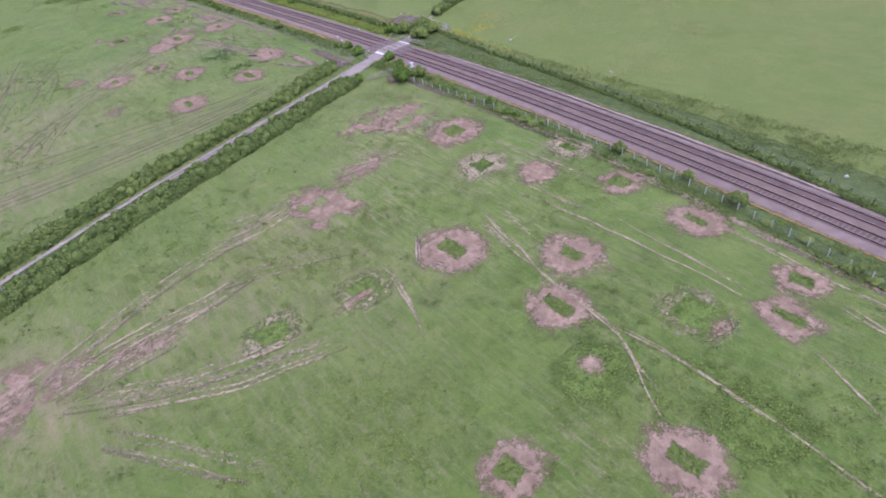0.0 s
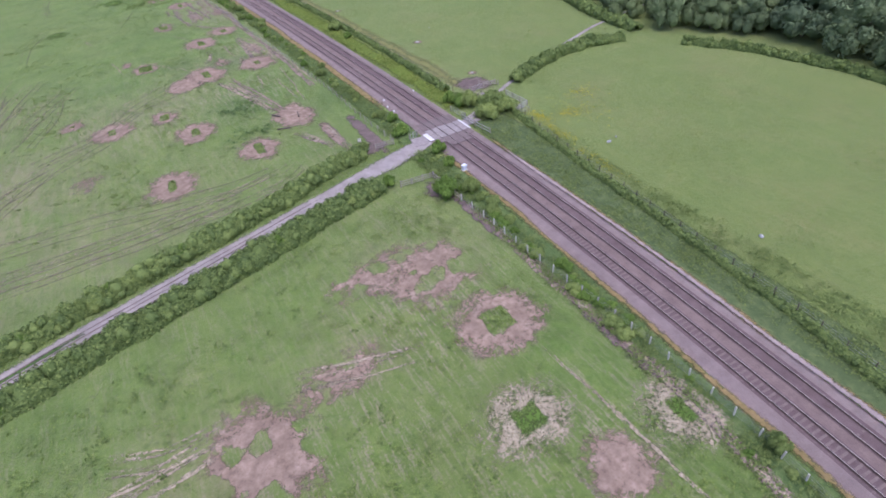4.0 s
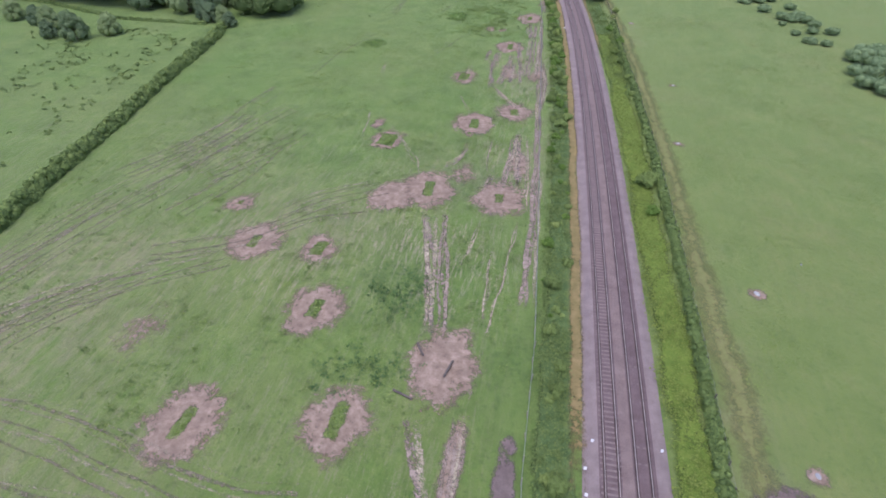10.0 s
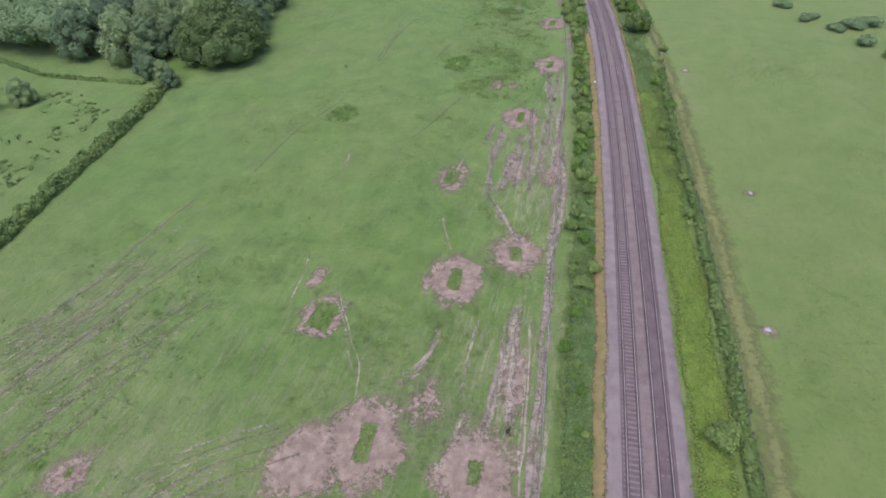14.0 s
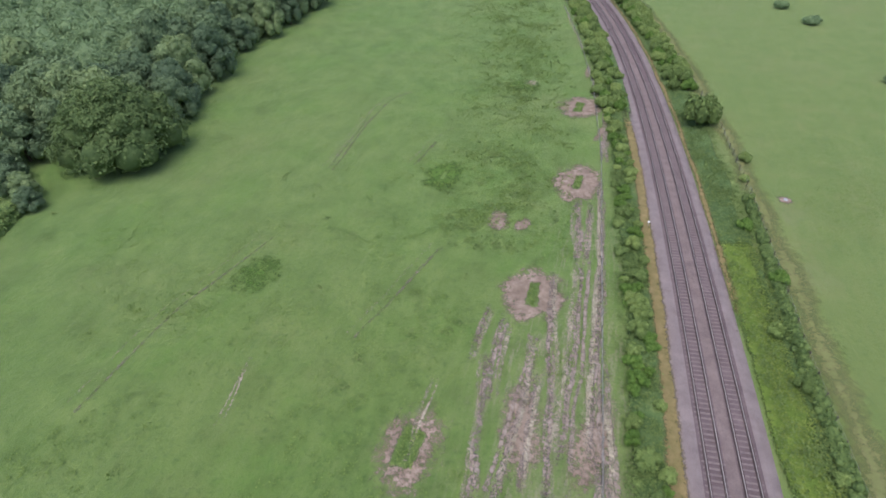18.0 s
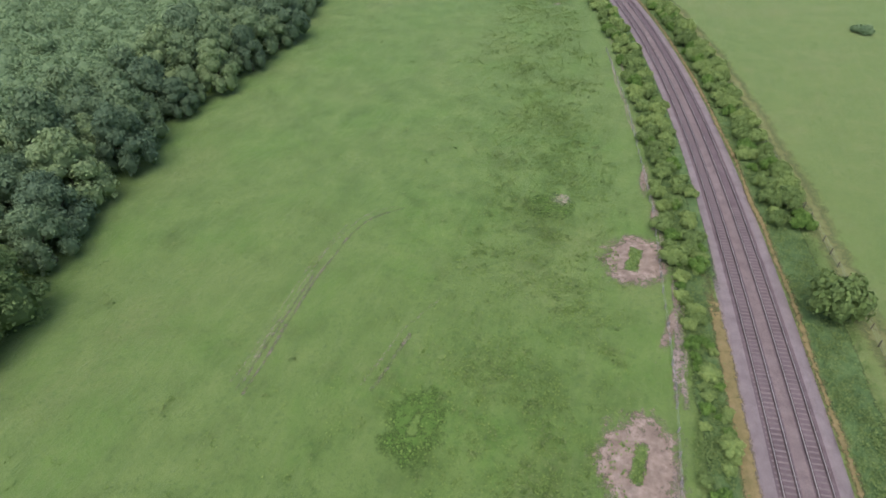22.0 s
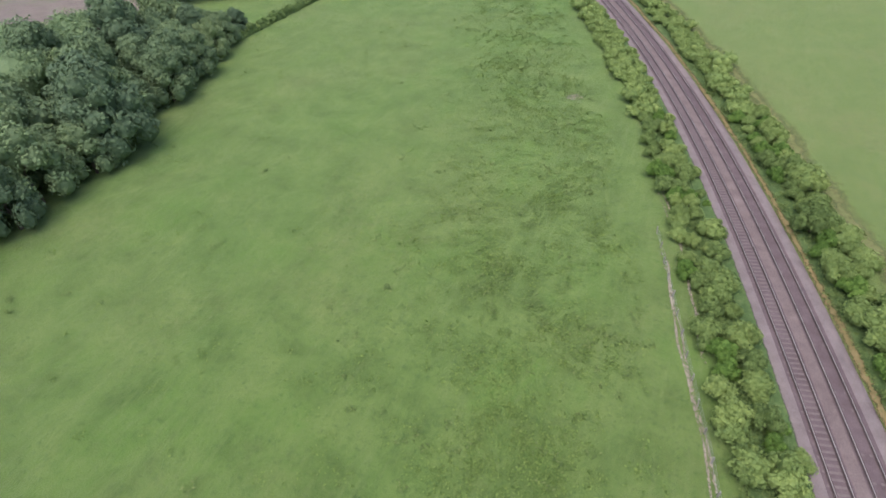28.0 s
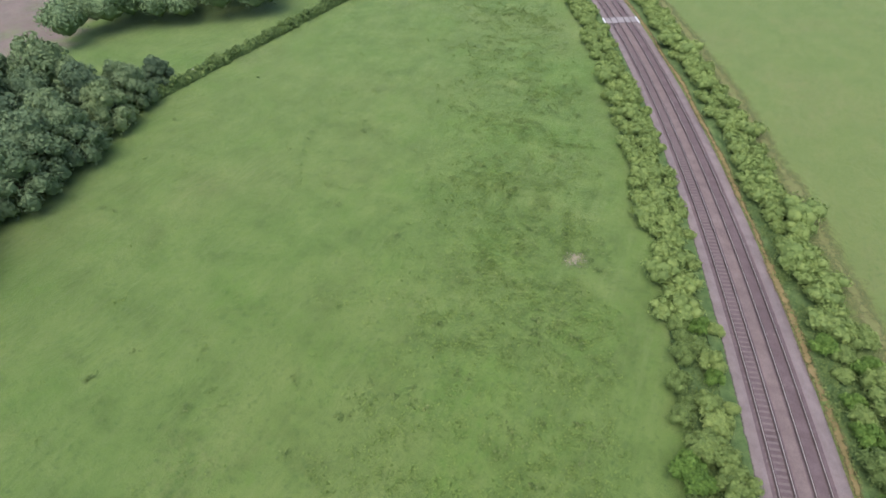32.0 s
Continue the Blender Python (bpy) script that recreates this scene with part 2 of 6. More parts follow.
def leaf_material(name, dark, mid, light, spread=0.5):
    k = Nodes(name)
    info = k.t.nodes.new("ShaderNodeObjectInfo")
    isle = k.geo.outputs["Random Per Island"]
    v = k.math("ADD", k.math("MULTIPLY", isle, spread), k.math("MULTIPLY", info.outputs["Random"], 1 - spread))
    v = k.math("ADD", k.math("MULTIPLY", v, 0.72), k.math("MULTIPLY", k.math("ADD", k.noise(0.35, 3), k.noise(0.1, 2)), 0.15))
    col = k.ramp(v, (0.2, dark), (0.5, mid), (0.85, light))
    leafy = k.math("ADD", k.noise(2.2, 4, 0.75), k.math("MULTIPLY", k.noise(7.0, 3, 0.7), 0.5))
    col = k.mix(k.math("MULTIPLY", k.grey(k.noise(4.5, 3, 0.7), 0.5, 0.72), 0.3), col, light)
    mat = k.done(col, 0.65, leafy, 0.14, spec=0.2)
    k.b.inputs["Subsurface Weight"].default_value = 0.0
    thin = k.t.nodes.new("ShaderNodeBsdfTranslucent")
    k.t.links.new(col, thin.inputs[0])
    m = k.t.nodes.new("ShaderNodeMixShader")
    m.inputs[0].default_value = 0.25
    k.t.links.new(k.b.outputs[0], m.inputs[1])
    k.t.links.new(thin.outputs[0], m.inputs[2])
    k.t.links.new(m.outputs[0], k.out.inputs[0])
    return mat


def gravel_material(name, a, b, c, scale=9.0, depth=0.06, ragged=False):
    k = Nodes(name)
    n, f, br = k.noise(0.5, 4), k.noise(scale, 3, 0.8), k.noise(0.07, 3)
    vor = k.add("ShaderNodeTexVoronoi", Vector=k.geo.outputs["Position"], Scale=scale * 1.2)
    col = k.ramp(k.math("ADD", k.math("MULTIPLY", f, 0.5), k.math("MULTIPLY", n, 0.5)), (0.35, a), (0.5, b), (0.65, c))
    col = k.mix(k.math("MULTIPLY", k.grey(br, 0.4, 0.7), 0.35), col, a)
    k.done(col, 0.9, k.math("ADD", vor.outputs["Distance"], k.math("MULTIPLY", f, 0.5)), depth, spec=0.2)
    if ragged:
        k.ragged(k.attr("cover"), 0.9, 1.3, 2.4)
    return k.mat


def plain_material(name, a, b, rough=0.7, metal=0.0, scale=3.0, depth=0.01):
    k = Nodes(name)
    info = k.t.nodes.new("ShaderNodeObjectInfo")
    n = k.noise(scale, 5, 0.7)
    col = k.ramp(n, (0.3, a), (0.7, b))
    col = k.mix(k.math("MULTIPLY", info.outputs["Random"], 0.3), col, tuple(x * 0.7 for x in a))
    return k.done(col, rough, n, depth, metal)


PASTURE = field_material()
MUD = worn_material("dry_mud", (0.148, 0.109, 0.084), (0.24, 0.18, 0.144), (0.332, 0.262, 0.218), 1.8, 1.4, 2.8)
RUT = worn_material("rutted_soil", (0.135, 0.124, 0.082), (0.195, 0.168, 0.125), (0.275, 0.237, 0.19), 1.2, 2.4, 1.5)
WET_MUD = worn_material("dark_mud", (0.095, 0.074, 0.07), (0.14, 0.11, 0.105), (0.19, 0.15, 0.142), 0.9, 1.1, 2.6)
STRAW = worn_material("trodden_straw", (0.21, 0.183, 0.13), (0.3, 0.26, 0.195), (0.4, 0.35, 0.27), 2.6, 2.3, 2.6, 0.06)
POACHED = worn_material("poached_track", (0.16, 0.128, 0.105), (0.24, 0.192, 0.163), (0.33, 0.272, 0.235), 1.5, 2.4, 2.2, 0.1)
RANK = worn_material("rank_grass", (0.0525, 0.0984, 0.03), (0.0725, 0.13, 0.0375), (0.1, 0.162, 0.0525), 0.7, 1.3, 1.3, 0.35)
BANK = worn_material("bank_grass", (0.06923, 0.107, 0.04495), (0.1047, 0.1486, 0.06073), (0.1512, 0.1928, 0.08184), 0.5, 0.9, 2.0, 0.45)
LUSH = worn_material("lush_grass", (0.094, 0.146, 0.026), (0.13, 0.184, 0.034), (0.172, 0.212, 0.05), 0.6, 1.5, 1.5, 0.3)
MILD = worn_material("darker_pasture", (0.092, 0.146, 0.038), (0.112, 0.17, 0.046), (0.138, 0.192, 0.056), 0.9, 2.2, 0.9, 0.2)
REGROWN = worn_material("regrown_grass", (0.068, 0.124, 0.025), (0.087, 0.147, 0.031), (0.112, 0.17, 0.042), 0.7, 1.4, 1.5, 0.3)
SCRUB_GROUND = worn_material("verge_grass", (0.06552, 0.1104, 0.04032), (0.103, 0.1596, 0.05472), (0.1638, 0.2136, 0.08064), 0.6, 0.9, 2.4, 0.45)
RUSTY = worn_material("dead_weeds", (0.145, 0.128, 0.05), (0.205, 0.158, 0.072), (0.262, 0.194, 0.102), 0.9, 1.8, 1.3, 0.25)
MOWN = worn_material("pale_mown_grass", (0.132, 0.15, 0.055), (0.158, 0.165, 0.066), (0.188, 0.182, 0.085), 0.5, 1.6, 0.9, 0.1)
RUBBLE = gravel_material("spilled_stone", (0.2, 0.165, 0.165), (0.28, 0.235, 0.235), (0.36, 0.305, 0.305), ragged=True)
SHOULDER = gravel_material("pale_ballast", (0.155, 0.123, 0.121), (0.205, 0.165, 0.163), (0.258, 0.21, 0.207))
BED = gravel_material("oily_ballast", (0.092, 0.066, 0.068), (0.13, 0.095, 0.098), (0.175, 0.13, 0.134))
SIXFOOT = gravel_material("brown_ballast", (0.128, 0.095, 0.091), (0.178, 0.135, 0.129), (0.228, 0.175, 0.168))
LANE = gravel_material("limestone_chippings", (0.1881, 0.1692, 0.1665), (0.2565, 0.2331, 0.2306), (0.3334, 0.3046, 0.3041), 6.0, 0.04, True)
RAIL = plain_material("rusty_rail_steel", (0.035, 0.024, 0.022), (0.06, 0.042, 0.037), 0.7, 0.1)
# rusty ballast, darkened further to stand in for the rail's shadow
RAIL_SHADE = gravel_material("shade_and_rust_ballast", (0.05, 0.036, 0.036), (0.075, 0.054, 0.054), (0.105, 0.077, 0.077))
SHINE = plain_material("worn_rail_head", (0.3, 0.265, 0.255), (0.42, 0.375, 0.365), 0.5, 0.3)
SLEEPER = plain_material("weathered_concrete_sleeper", (0.1438, 0.1101, 0.1078), (0.2124, 0.1685, 0.1642), 0.9)
DECK = plain_material("grey_deck_panel", (0.202, 0.1782, 0.1783), (0.3208, 0.291, 0.2951), 0.85, 0.0, 1.2)
DARK_DECK = plain_material("dark_deck_panel", (0.115, 0.0896, 0.0896), (0.1955, 0.1568, 0.1568), 0.85, 0.0, 1.2)
WHITE = plain_material("white_paint", (0.5, 0.5, 0.53), (0.68, 0.68, 0.72), 0.6)
CONCRETE = plain_material("pale_concrete", (0.36, 0.36, 0.35), (0.52, 0.52, 0.5), 0.9)
TIMBER = plain_material("grey_timber", (0.24, 0.215, 0.195), (0.36, 0.33, 0.3), 0.85, 0.0, 4.0)
DARKWOOD = plain_material("dark_timber", (0.07, 0.06, 0.055), (0.13, 0.11, 0.1), 0.85, 0.0, 4.0)
GALV = plain_material("galvanised_steel", (0.3, 0.31, 0.32), (0.42, 0.43, 0.44), 0.5, 0.4)
BARK = plain_material("bark", (0.07, 0.055, 0.042), (0.13, 0.105, 0.08), 0.95, 0.0, 5.0, 0.03)
LEAF_OAK = leaf_material("oak_leaves", (0.105, 0.158, 0.092), (0.168, 0.235, 0.118), (0.265, 0.34, 0.148), 0.25)
LEAF_DEEP = leaf_material("woodland_leaves", (0.118, 0.178, 0.094), (0.165, 0.238, 0.116), (0.215, 0.295, 0.138), 0.45)
LEAF_GREAT = leaf_material("great_oak_leaves", (0.082, 0.13, 0.045), (0.13, 0.186, 0.064), (0.2, 0.258, 0.098), 0.5)
LEAF_BUSH = leaf_material("bush_leaves", (0.112, 0.163, 0.05), (0.186, 0.26, 0.078), (0.3, 0.375, 0.115), 0.45)
LEAF_FRESH = leaf_material("fresh_leaves", (0.08, 0.145, 0.03), (0.12, 0.21, 0.04), (0.18, 0.28, 0.06), 0.7)
LEAF_HEDGE = leaf_material("hedge_leaves", (0.07582, 0.121, 0.04032), (0.1314, 0.196, 0.06048), (0.2274, 0.3023, 0.09216), 0.8)
TUFT = leaf_material("grass_blades", (0.1104, 0.1672, 0.0403), (0.1427, 0.209, 0.0515), (0.1821, 0.2398, 0.0672), 0.8)
BRIGHT_GRASS = leaf_material("bright_grass", (0.115, 0.165, 0.035), (0.155, 0.21, 0.045), (0.2, 0.245, 0.06), 0.8)
LONG_GRASS = leaf_material("long_grass", (0.1, 0.15, 0.043), (0.13, 0.186, 0.055), (0.168, 0.22, 0.07), 0.8)

# ---------------------------------------------------------------- ground


def side_lines(x, y):
    off = x - centre(y)
    east = np.clip((off - 2) / 3, 0, 1)
    return off, east


def ground_z(x, y):
    """The level of the pasture: slight swells, flat beside the railway."""
    off, _ = side_lines(x, y)
    near = np.clip((np.abs(off) - 5) / 5, 0, 1)
    return GZ - 0.05 + (0.05 + 0.16 * fractal(x, y, 0.03)) * near


def build_ground():
    inner_x = np.concatenate([np.arange(-340, -130, 5.0), np.arange(-130, 40, 1.6), np.arange(40, 181, 5.0)])
    inner_y = np.concatenate([np.arange(-180, -130, 4.0), np.arange(-130, 300, 1.6), np.arange(300, 520, 4.0)])
    xs = np.concatenate([[-4000, -2000, -1000, -600, -430], inner_x, [260, 400, 700, 1200, 2400, 4000]])
    ys = np.concatenate([[-4000, -2000, -900, -450, -260], inner_y, [600, 760, 1000, 1500, 2500, 4000]])
    gx, gy = np.meshgrid(xs, ys)
    off, east = side_lines(gx, gy)
    z = ground_z(gx, gy)
    worn = np.zeros_like(gx)
    for cx, cy, r, s in ((-96, -58, 14, 0.9), (-84, -60, 14, 0.6), (-70, -62, 14, 0.45), (-60, -50, 12, 0.5), (-60, -72, 14, 0.35), (-85, 24, 18, 0.8), (-78, 38, 14, 0.6), (-98, 16, 20, 0.85), (-93, 2, 16, 0.7), (-68, 4, 22, 0.35),
                         (-62, 58, 12, 0.5), (-48, 55, 12, 0.5), (-22, -30, 12, 0.4), (-28, 74, 12, 0.3), (-80, 74, 16, 0.3), (-17, 84, 9, 0.4), (-17, 128, 10, 0.35), (-20, 140, 9, 0.3), (-40, -45, 10, 0.4), (13.8, 10, 4.5, 0.6), (14.2, 18, 4, 0.5), (14, 27, 4, 0.45), (14, 37, 4, 0.4), (13.6, 48, 4, 0.35), (13.4, 60, 4, 0.25), (17, 12, 4, 0.4), (12.2, 168, 3.5, 0.3), (11, 184, 3.5, 0.3)):
        worn = np.maximum(worn, s * np.exp(-((gx - cx) ** 2 + (gy - cy) ** 2) / (r * r)))
    rank = np.zeros_like(gx)
    for cx, cy, r, s in ((-26, 74, 9, 0.7), (-30, 42, 9, 0.7), (-25, 50, 7, 0.6), (-37, 80, 8, 0.5), (-40, 118, 9, 0.3), (-50, -100, 16, 0.4), (-20, 8, 7, 0.5), (-14, 30, 6, 0.5), (-60, -92, 15, 0.35), (-75, -85, 14, 0.3)):
        rank = np.maximum(rank, s * np.exp(-((gx - cx) ** 2 + (gy - cy) ** 2) / (r * r)))
    poached = np.zeros_like(gx)
    for cx, cy, rx, ry, q in ((-18, 86, 9, 18, 0.9), (-19, 118, 10, 16, 0.8), (-20, 142, 9, 14, 0.9), (-32, 55, 14, 10, 1.0), (-24, 46, 10, 14, 0.8), (-20, 168, 6, 14, 0.7), (-26, 8, 12, 8, 0.5), (-50, 40, 14, 9, 0.7), (-60, 52, 14, 10, 0.8), (-44, -54, 15, 10, 0.8), (-26, -44, 14, 12, 0.9), (-24, -66, 14, 9, 0.7), (-32, -80, 12, 9, 0.5), (-56, -108, 12, 12, 0.5), (-46, -64, 12, 10, 0.5)):
        poached = np.maximum(poached, q * np.exp(-((gx - cx) / rx) ** 2 - ((gy - cy) / ry) ** 2))
    poached = np.maximum(poached, 0.26 * np.clip((110 - gy) / 30, 0, 1) * np.clip((-12 - gx) / 6, 0, 1))
    rough = np.clip((gy - 165) / 40, 0, 1) * np.exp(-((off + 30) / 15) ** 2) * 0.07
    rank = np.maximum(rank, rough)
    ploughed = ((gx < -199 - np.maximum(0, gy - 372) * 0.62) & (gy > 345)).astype(float)
    ny, nx = gx.shape
    i = (np.arange(ny - 1)[:, None] * nx + np.arange(nx - 1)).ravel()
    faces = np.stack([i, i + 1, i + 1 + nx, i + nx], -1)
    me = make_mesh("ground", np.stack([gx, gy, z], -1).reshape(-1, 3), faces, PASTURE, {"east": east.ravel(), "worn": worn.ravel(), "rank": rank.ravel(), "ploughed": ploughed.ravel(), "poached": poached.ravel()}, True)
    tagged(new("ground", me), "green grazed pasture with worn brown patches", "ground", kind="structure")


build_ground()


def ribbon(name, rows, cover, material, kind="structure", label="", category="", smooth=True):
    """rows: an array (n, m, 3) of places across and along; cover: the same without the last axis."""
    rows = np.asarray(rows, float)
    n, m = rows.shape[:2]
    i = (np.arange(n - 1)[:, None] * m + np.arange(m - 1)).ravel()
    me = make_mesh(name, rows.reshape(-1, 3), np.stack([i, i + 1, i + 1 + m, i + m], -1), material, {"cover": np.ravel(cover)}, smooth)
    return tagged(new(name, me), label, category, kind=kind)


def railside(name, off0, off1, y0, y1, z, material, label, category, soft=0.6, z1=None, step=2.0, wobble=0.0, fade=3.0, thin=0.0):
    """A strip of verge that follows the railway."""
    ys = np.arange(y0, y1 + step, step)
    across = np.linspace(0, 1, 7)
    offs = off0 + (off1 - off0) * across
    w = np.array([noise.noise(Vector((y * 0.08, off0, 1))) for y in ys])[:, None] * wobble
    rows = np.stack([beside(ys, 0 * ys + o) for o in offs], 1)
    k = slope_at(ys)
    rows[:, :, 0] += w
    rows[:, :, 2] = z if z1 is None else z + (z1 - z) * across
    width = abs(off1 - off0)
    edge = np.minimum(across, 1 - across) * width / soft
    ends = np.minimum((ys - y0), (y1 - ys))[:, None] / fade
    cover = np.clip(np.minimum(edge[None], ends) * 0.9, 0, 1)
    cover = cover * 1.8 - 0.8
    if thin:
        cover = cover - thin * 0.7 * np.clip(0.45 + 1.1 * fractal(rows[:, :, 0], rows[:, :, 1], 0.11, off0), 0, 1)
    return ribbon(name, rows, cover, material, "structure", label, category)


# ---------------------------------------------------------------- railway
Y_FIRST, Y_LAST = -190.0, 900.0


def swept(name, profile, y0, y1, step, material, label="", category="", parent=None):
    """Sweeps a profile of (offset, height) along the railway."""
    ys = np.arange(y0, y1 + step, step)
    rows = np.stack([beside(ys, 0 * ys + o, h) for o, h in profile], 1)
    n, m = rows.shape[:2]
    i = (np.arange(n - 1)[:, None] * m + np.arange(m - 1)).ravel()
    me = make_mesh(name, rows.reshape(-1, 3), np.stack([i, i + 1, i + 1 + m, i + m], -1)[:, ::-1], material)
    if parent:
        return child(name, me, parent, label)
    return tagged(new(name, me), label, category, kind="structure")


bed = tagged(new("ballast_bed", bpy.data.meshes.new("ballast_base")), "pinkish grey stone ballast under two tracks", "ballast", kind="structure")
swept("west_shoulder", [(-5.0, GZ - 0.1), (-4.2, -0.16), (-3.6, -0.07), (-3.05, -0.05)], Y_FIRST, Y_LAST, 4, SHOULDER, "pale lilac-grey ballast shoulder", "", bed)
swept("west_track_bed", [(-3.05, -0.05), (-2.5, -0.10), (-1.7, -0.11), (-0.9, -0.10), (-0.62, -0.06)], Y_FIRST, Y_LAST, 4, BED, "dark oily ballast", "", bed)
swept("middle_ballast", [(-0.62, -0.06), (0, -0.08), (0.62, -0.06)], Y_FIRST, Y_LAST, 4, SIXFOOT, "brownish ballast between the tracks", "", bed)
swept("east_track_bed", [(0.62, -0.06), (0.9, -0.09), (1.7, -0.08), (2.5, -0.09), (3.0, -0.05)], Y_FIRST, Y_LAST, 4, BED, "dark oily ballast", "", bed)
swept("east_shoulder", [(3.0, -0.05), (3.6, -0.07), (4.0, -0.16), (4.7, GZ - 0.1)], Y_FIRST, Y_LAST, 4, SHOULDER, "pale lilac-grey ballast shoulder", "", bed)


def track(name, mid, label):
    ob = tagged(new(name), label, "railway track", group="railway tracks")
    for side in (-0.75, 0.75):
        o = mid + side
        web = [(o - 0.075, -0.075), (o - 0.07, -0.06), (o - 0.012, -0.045), (o - 0.012, 0.03), (o - 0.037, 0.045), (o - 0.037, 0.072),
               (o + 0.037, 0.072), (o + 0.037, 0.045), (o + 0.012, 0.03), (o + 0.012, -0.045), (o + 0.07, -0.06), (o + 0.075, -0.075)]
        r = swept("rail", web, Y_FIRST, Y_LAST, 4, RAIL, "rusty steel rail", "", ob)
        # dark strip under the rail: its side shadow put into colour, plus rust
        swept("rail_seat", [(o - 0.2, -0.066), (o - 0.14, -0.055), (o + 0.14, -0.055), (o + 0.2, -0.066)], Y_FIRST, Y_LAST, 4, RAIL_SHADE, "dark strip of painted rail shade and rust stain", "", ob)
        head = swept("rail_head", [(o - 0.037, 0.076), (o + 0.037, 0.076)], Y_FIRST, Y_LAST, 4, SHINE, "polished running surface", "", r)
    return ob


WEST = track("railway_track", -1.7, "west railway track on clearly visible concrete sleepers")
EAST = track("railway_track", 1.7, "east railway track with sleepers sunk in ballast")

# ---------------------------------------------------------------- verges
railside("verge_west", -11.0, -4.3, -185, 620, GZ + 0.10, SCRUB_GROUND, "rough dark green verge beside the railway", "verge", 1.6, wobble=0.9, thin=0.35)
railside("verge_lip", -6.5, -3.7, 205, 620, -0.02, SCRUB_GROUND, "rough green verge creeping over the ballast", "verge", 0.8, fade=25.0)
railside("weed_strip_west", -6.9, -4.1, 4, 235, GZ + 0.16, RUSTY, "rusty brown dead weeds along the ballast", "weeds", 1.0, wobble=0.35, fade=25.0, thin=0.35)
railside("weed_strip_south", -6.0, -4.2, -185, -8, GZ + 0.16, RUSTY, "rusty brown dead weeds along the ballast", "weeds", 0.9, wobble=0.4, thin=0.5)
railside("verge_east", 4.2, 10.6, 6, 176, GZ + 0.10, LUSH, "lush bright green grass verge", "verge", 1.4, wobble=0.4, thin=0.75)
railside("verge_north", 4.1, 11.5, 120, 620, GZ + 0.07, SCRUB_GROUND, "rough green verge beside the railway", "verge", 1.4, wobble=0.5, thin=0.3)
railside("bank_east", 4.0, 14.0, -185, 0, GZ + 0.08, BANK, "dark rank grass on the railway bank", "verge", 1.4, wobble=0.5)
railside("weed_strip_east", 4.0, 5.8, -185, -8, GZ + 0.18, RUSTY, "straw-coloured weeds at the foot of the ballast", "weeds", 0.9, wobble=0.4, thin=0.4)
railside("weed_strip_north", 4.0, 6.0, 150, 620, GZ + 0.18, RUSTY, "straw-coloured weeds at the foot of the ballast", "weeds", 1.0, wobble=0.5, fade=20.0, thin=0.4)
railside("mown_strip", 11.0, 17.0, 15, 620, GZ + 0.13, MOWN, "pale mown strip along the field edge", "field edge", 3.4, wobble=0.8, thin=0.5)
railside("rubble_edge", 3.7, 5.6, -185, -6, GZ + 0.24, RUBBLE, "pale spilled stone beside the ballast", "ballast", 0.9, wobble=0.3, fade=10.0, thin=0.4)

# ---------------------------------------------------------------- mud patches


def mud_patch(x, y, rx, ry, hole=(0, 0), strength=1.0, material=None, turn=0.0, off=(0, 0), name="mud_ring", label="", seed=0, lift=0.0, gaps=0.0):
    """Trampled ground: an uneven round patch, with a green oblong left in its middle if hole has a size."""
    n = 34
    u = np.linspace(-1.45, 1.45, n)
    gx, gy = np.meshgrid(u, u)
    px, py = gx * rx, gy * ry
    wob = 0.28 * fractal(px, py, 0.45, seed * 3.1 + 1) + 0.16 * fractal(px, py, 1.3, seed * 1.7)
    d = np.hypot(gx, gy)
    cover = np.clip((1.0 - d + wob * 0.8) * 1.5 + 0.34, -0.6, 1.1) 
    cover = np.where(cover > 0, cover * strength, cover) + 0.2 * fractal(px, py, 0.35, seed + 9.0) * (cover > -0.2)
    cover = cover - gaps * np.clip(fractal(px, py, 0.3, seed + 5.0) - 0.12, 0, 1)
    if hole[0]:
        hx, hy = px - off[0], py - off[1]
        hd = np.maximum(np.abs(hx) - hole[0] / 2, np.abs(hy) - hole[1] / 2)
        cover = np.minimum(cover, np.clip((hd + wob * 1.3) * 1.6 + 0.3, -0.6, 1.1))
    c, s = math.cos(radians(turn)), math.sin(radians(turn))
    wx, wy = x + c * px - s * py, y + s * px + c * py
    z = ground_z(wx, wy) + 0.07 + lift + 0.05 * np.abs(fractal(px, py, 0.9, seed)) * np.clip(1.3 - d, 0, 1)
    rows = np.stack([wx, wy, z], -1)
    keep = np.clip(1.42 - np.maximum(np.abs(gx), np.abs(gy)), 0, 1) > 0.01
    cover = np.where(keep, cover, -1)
    return ribbon(name, rows, cover, material or MUD, "thing", label, "mud patch")


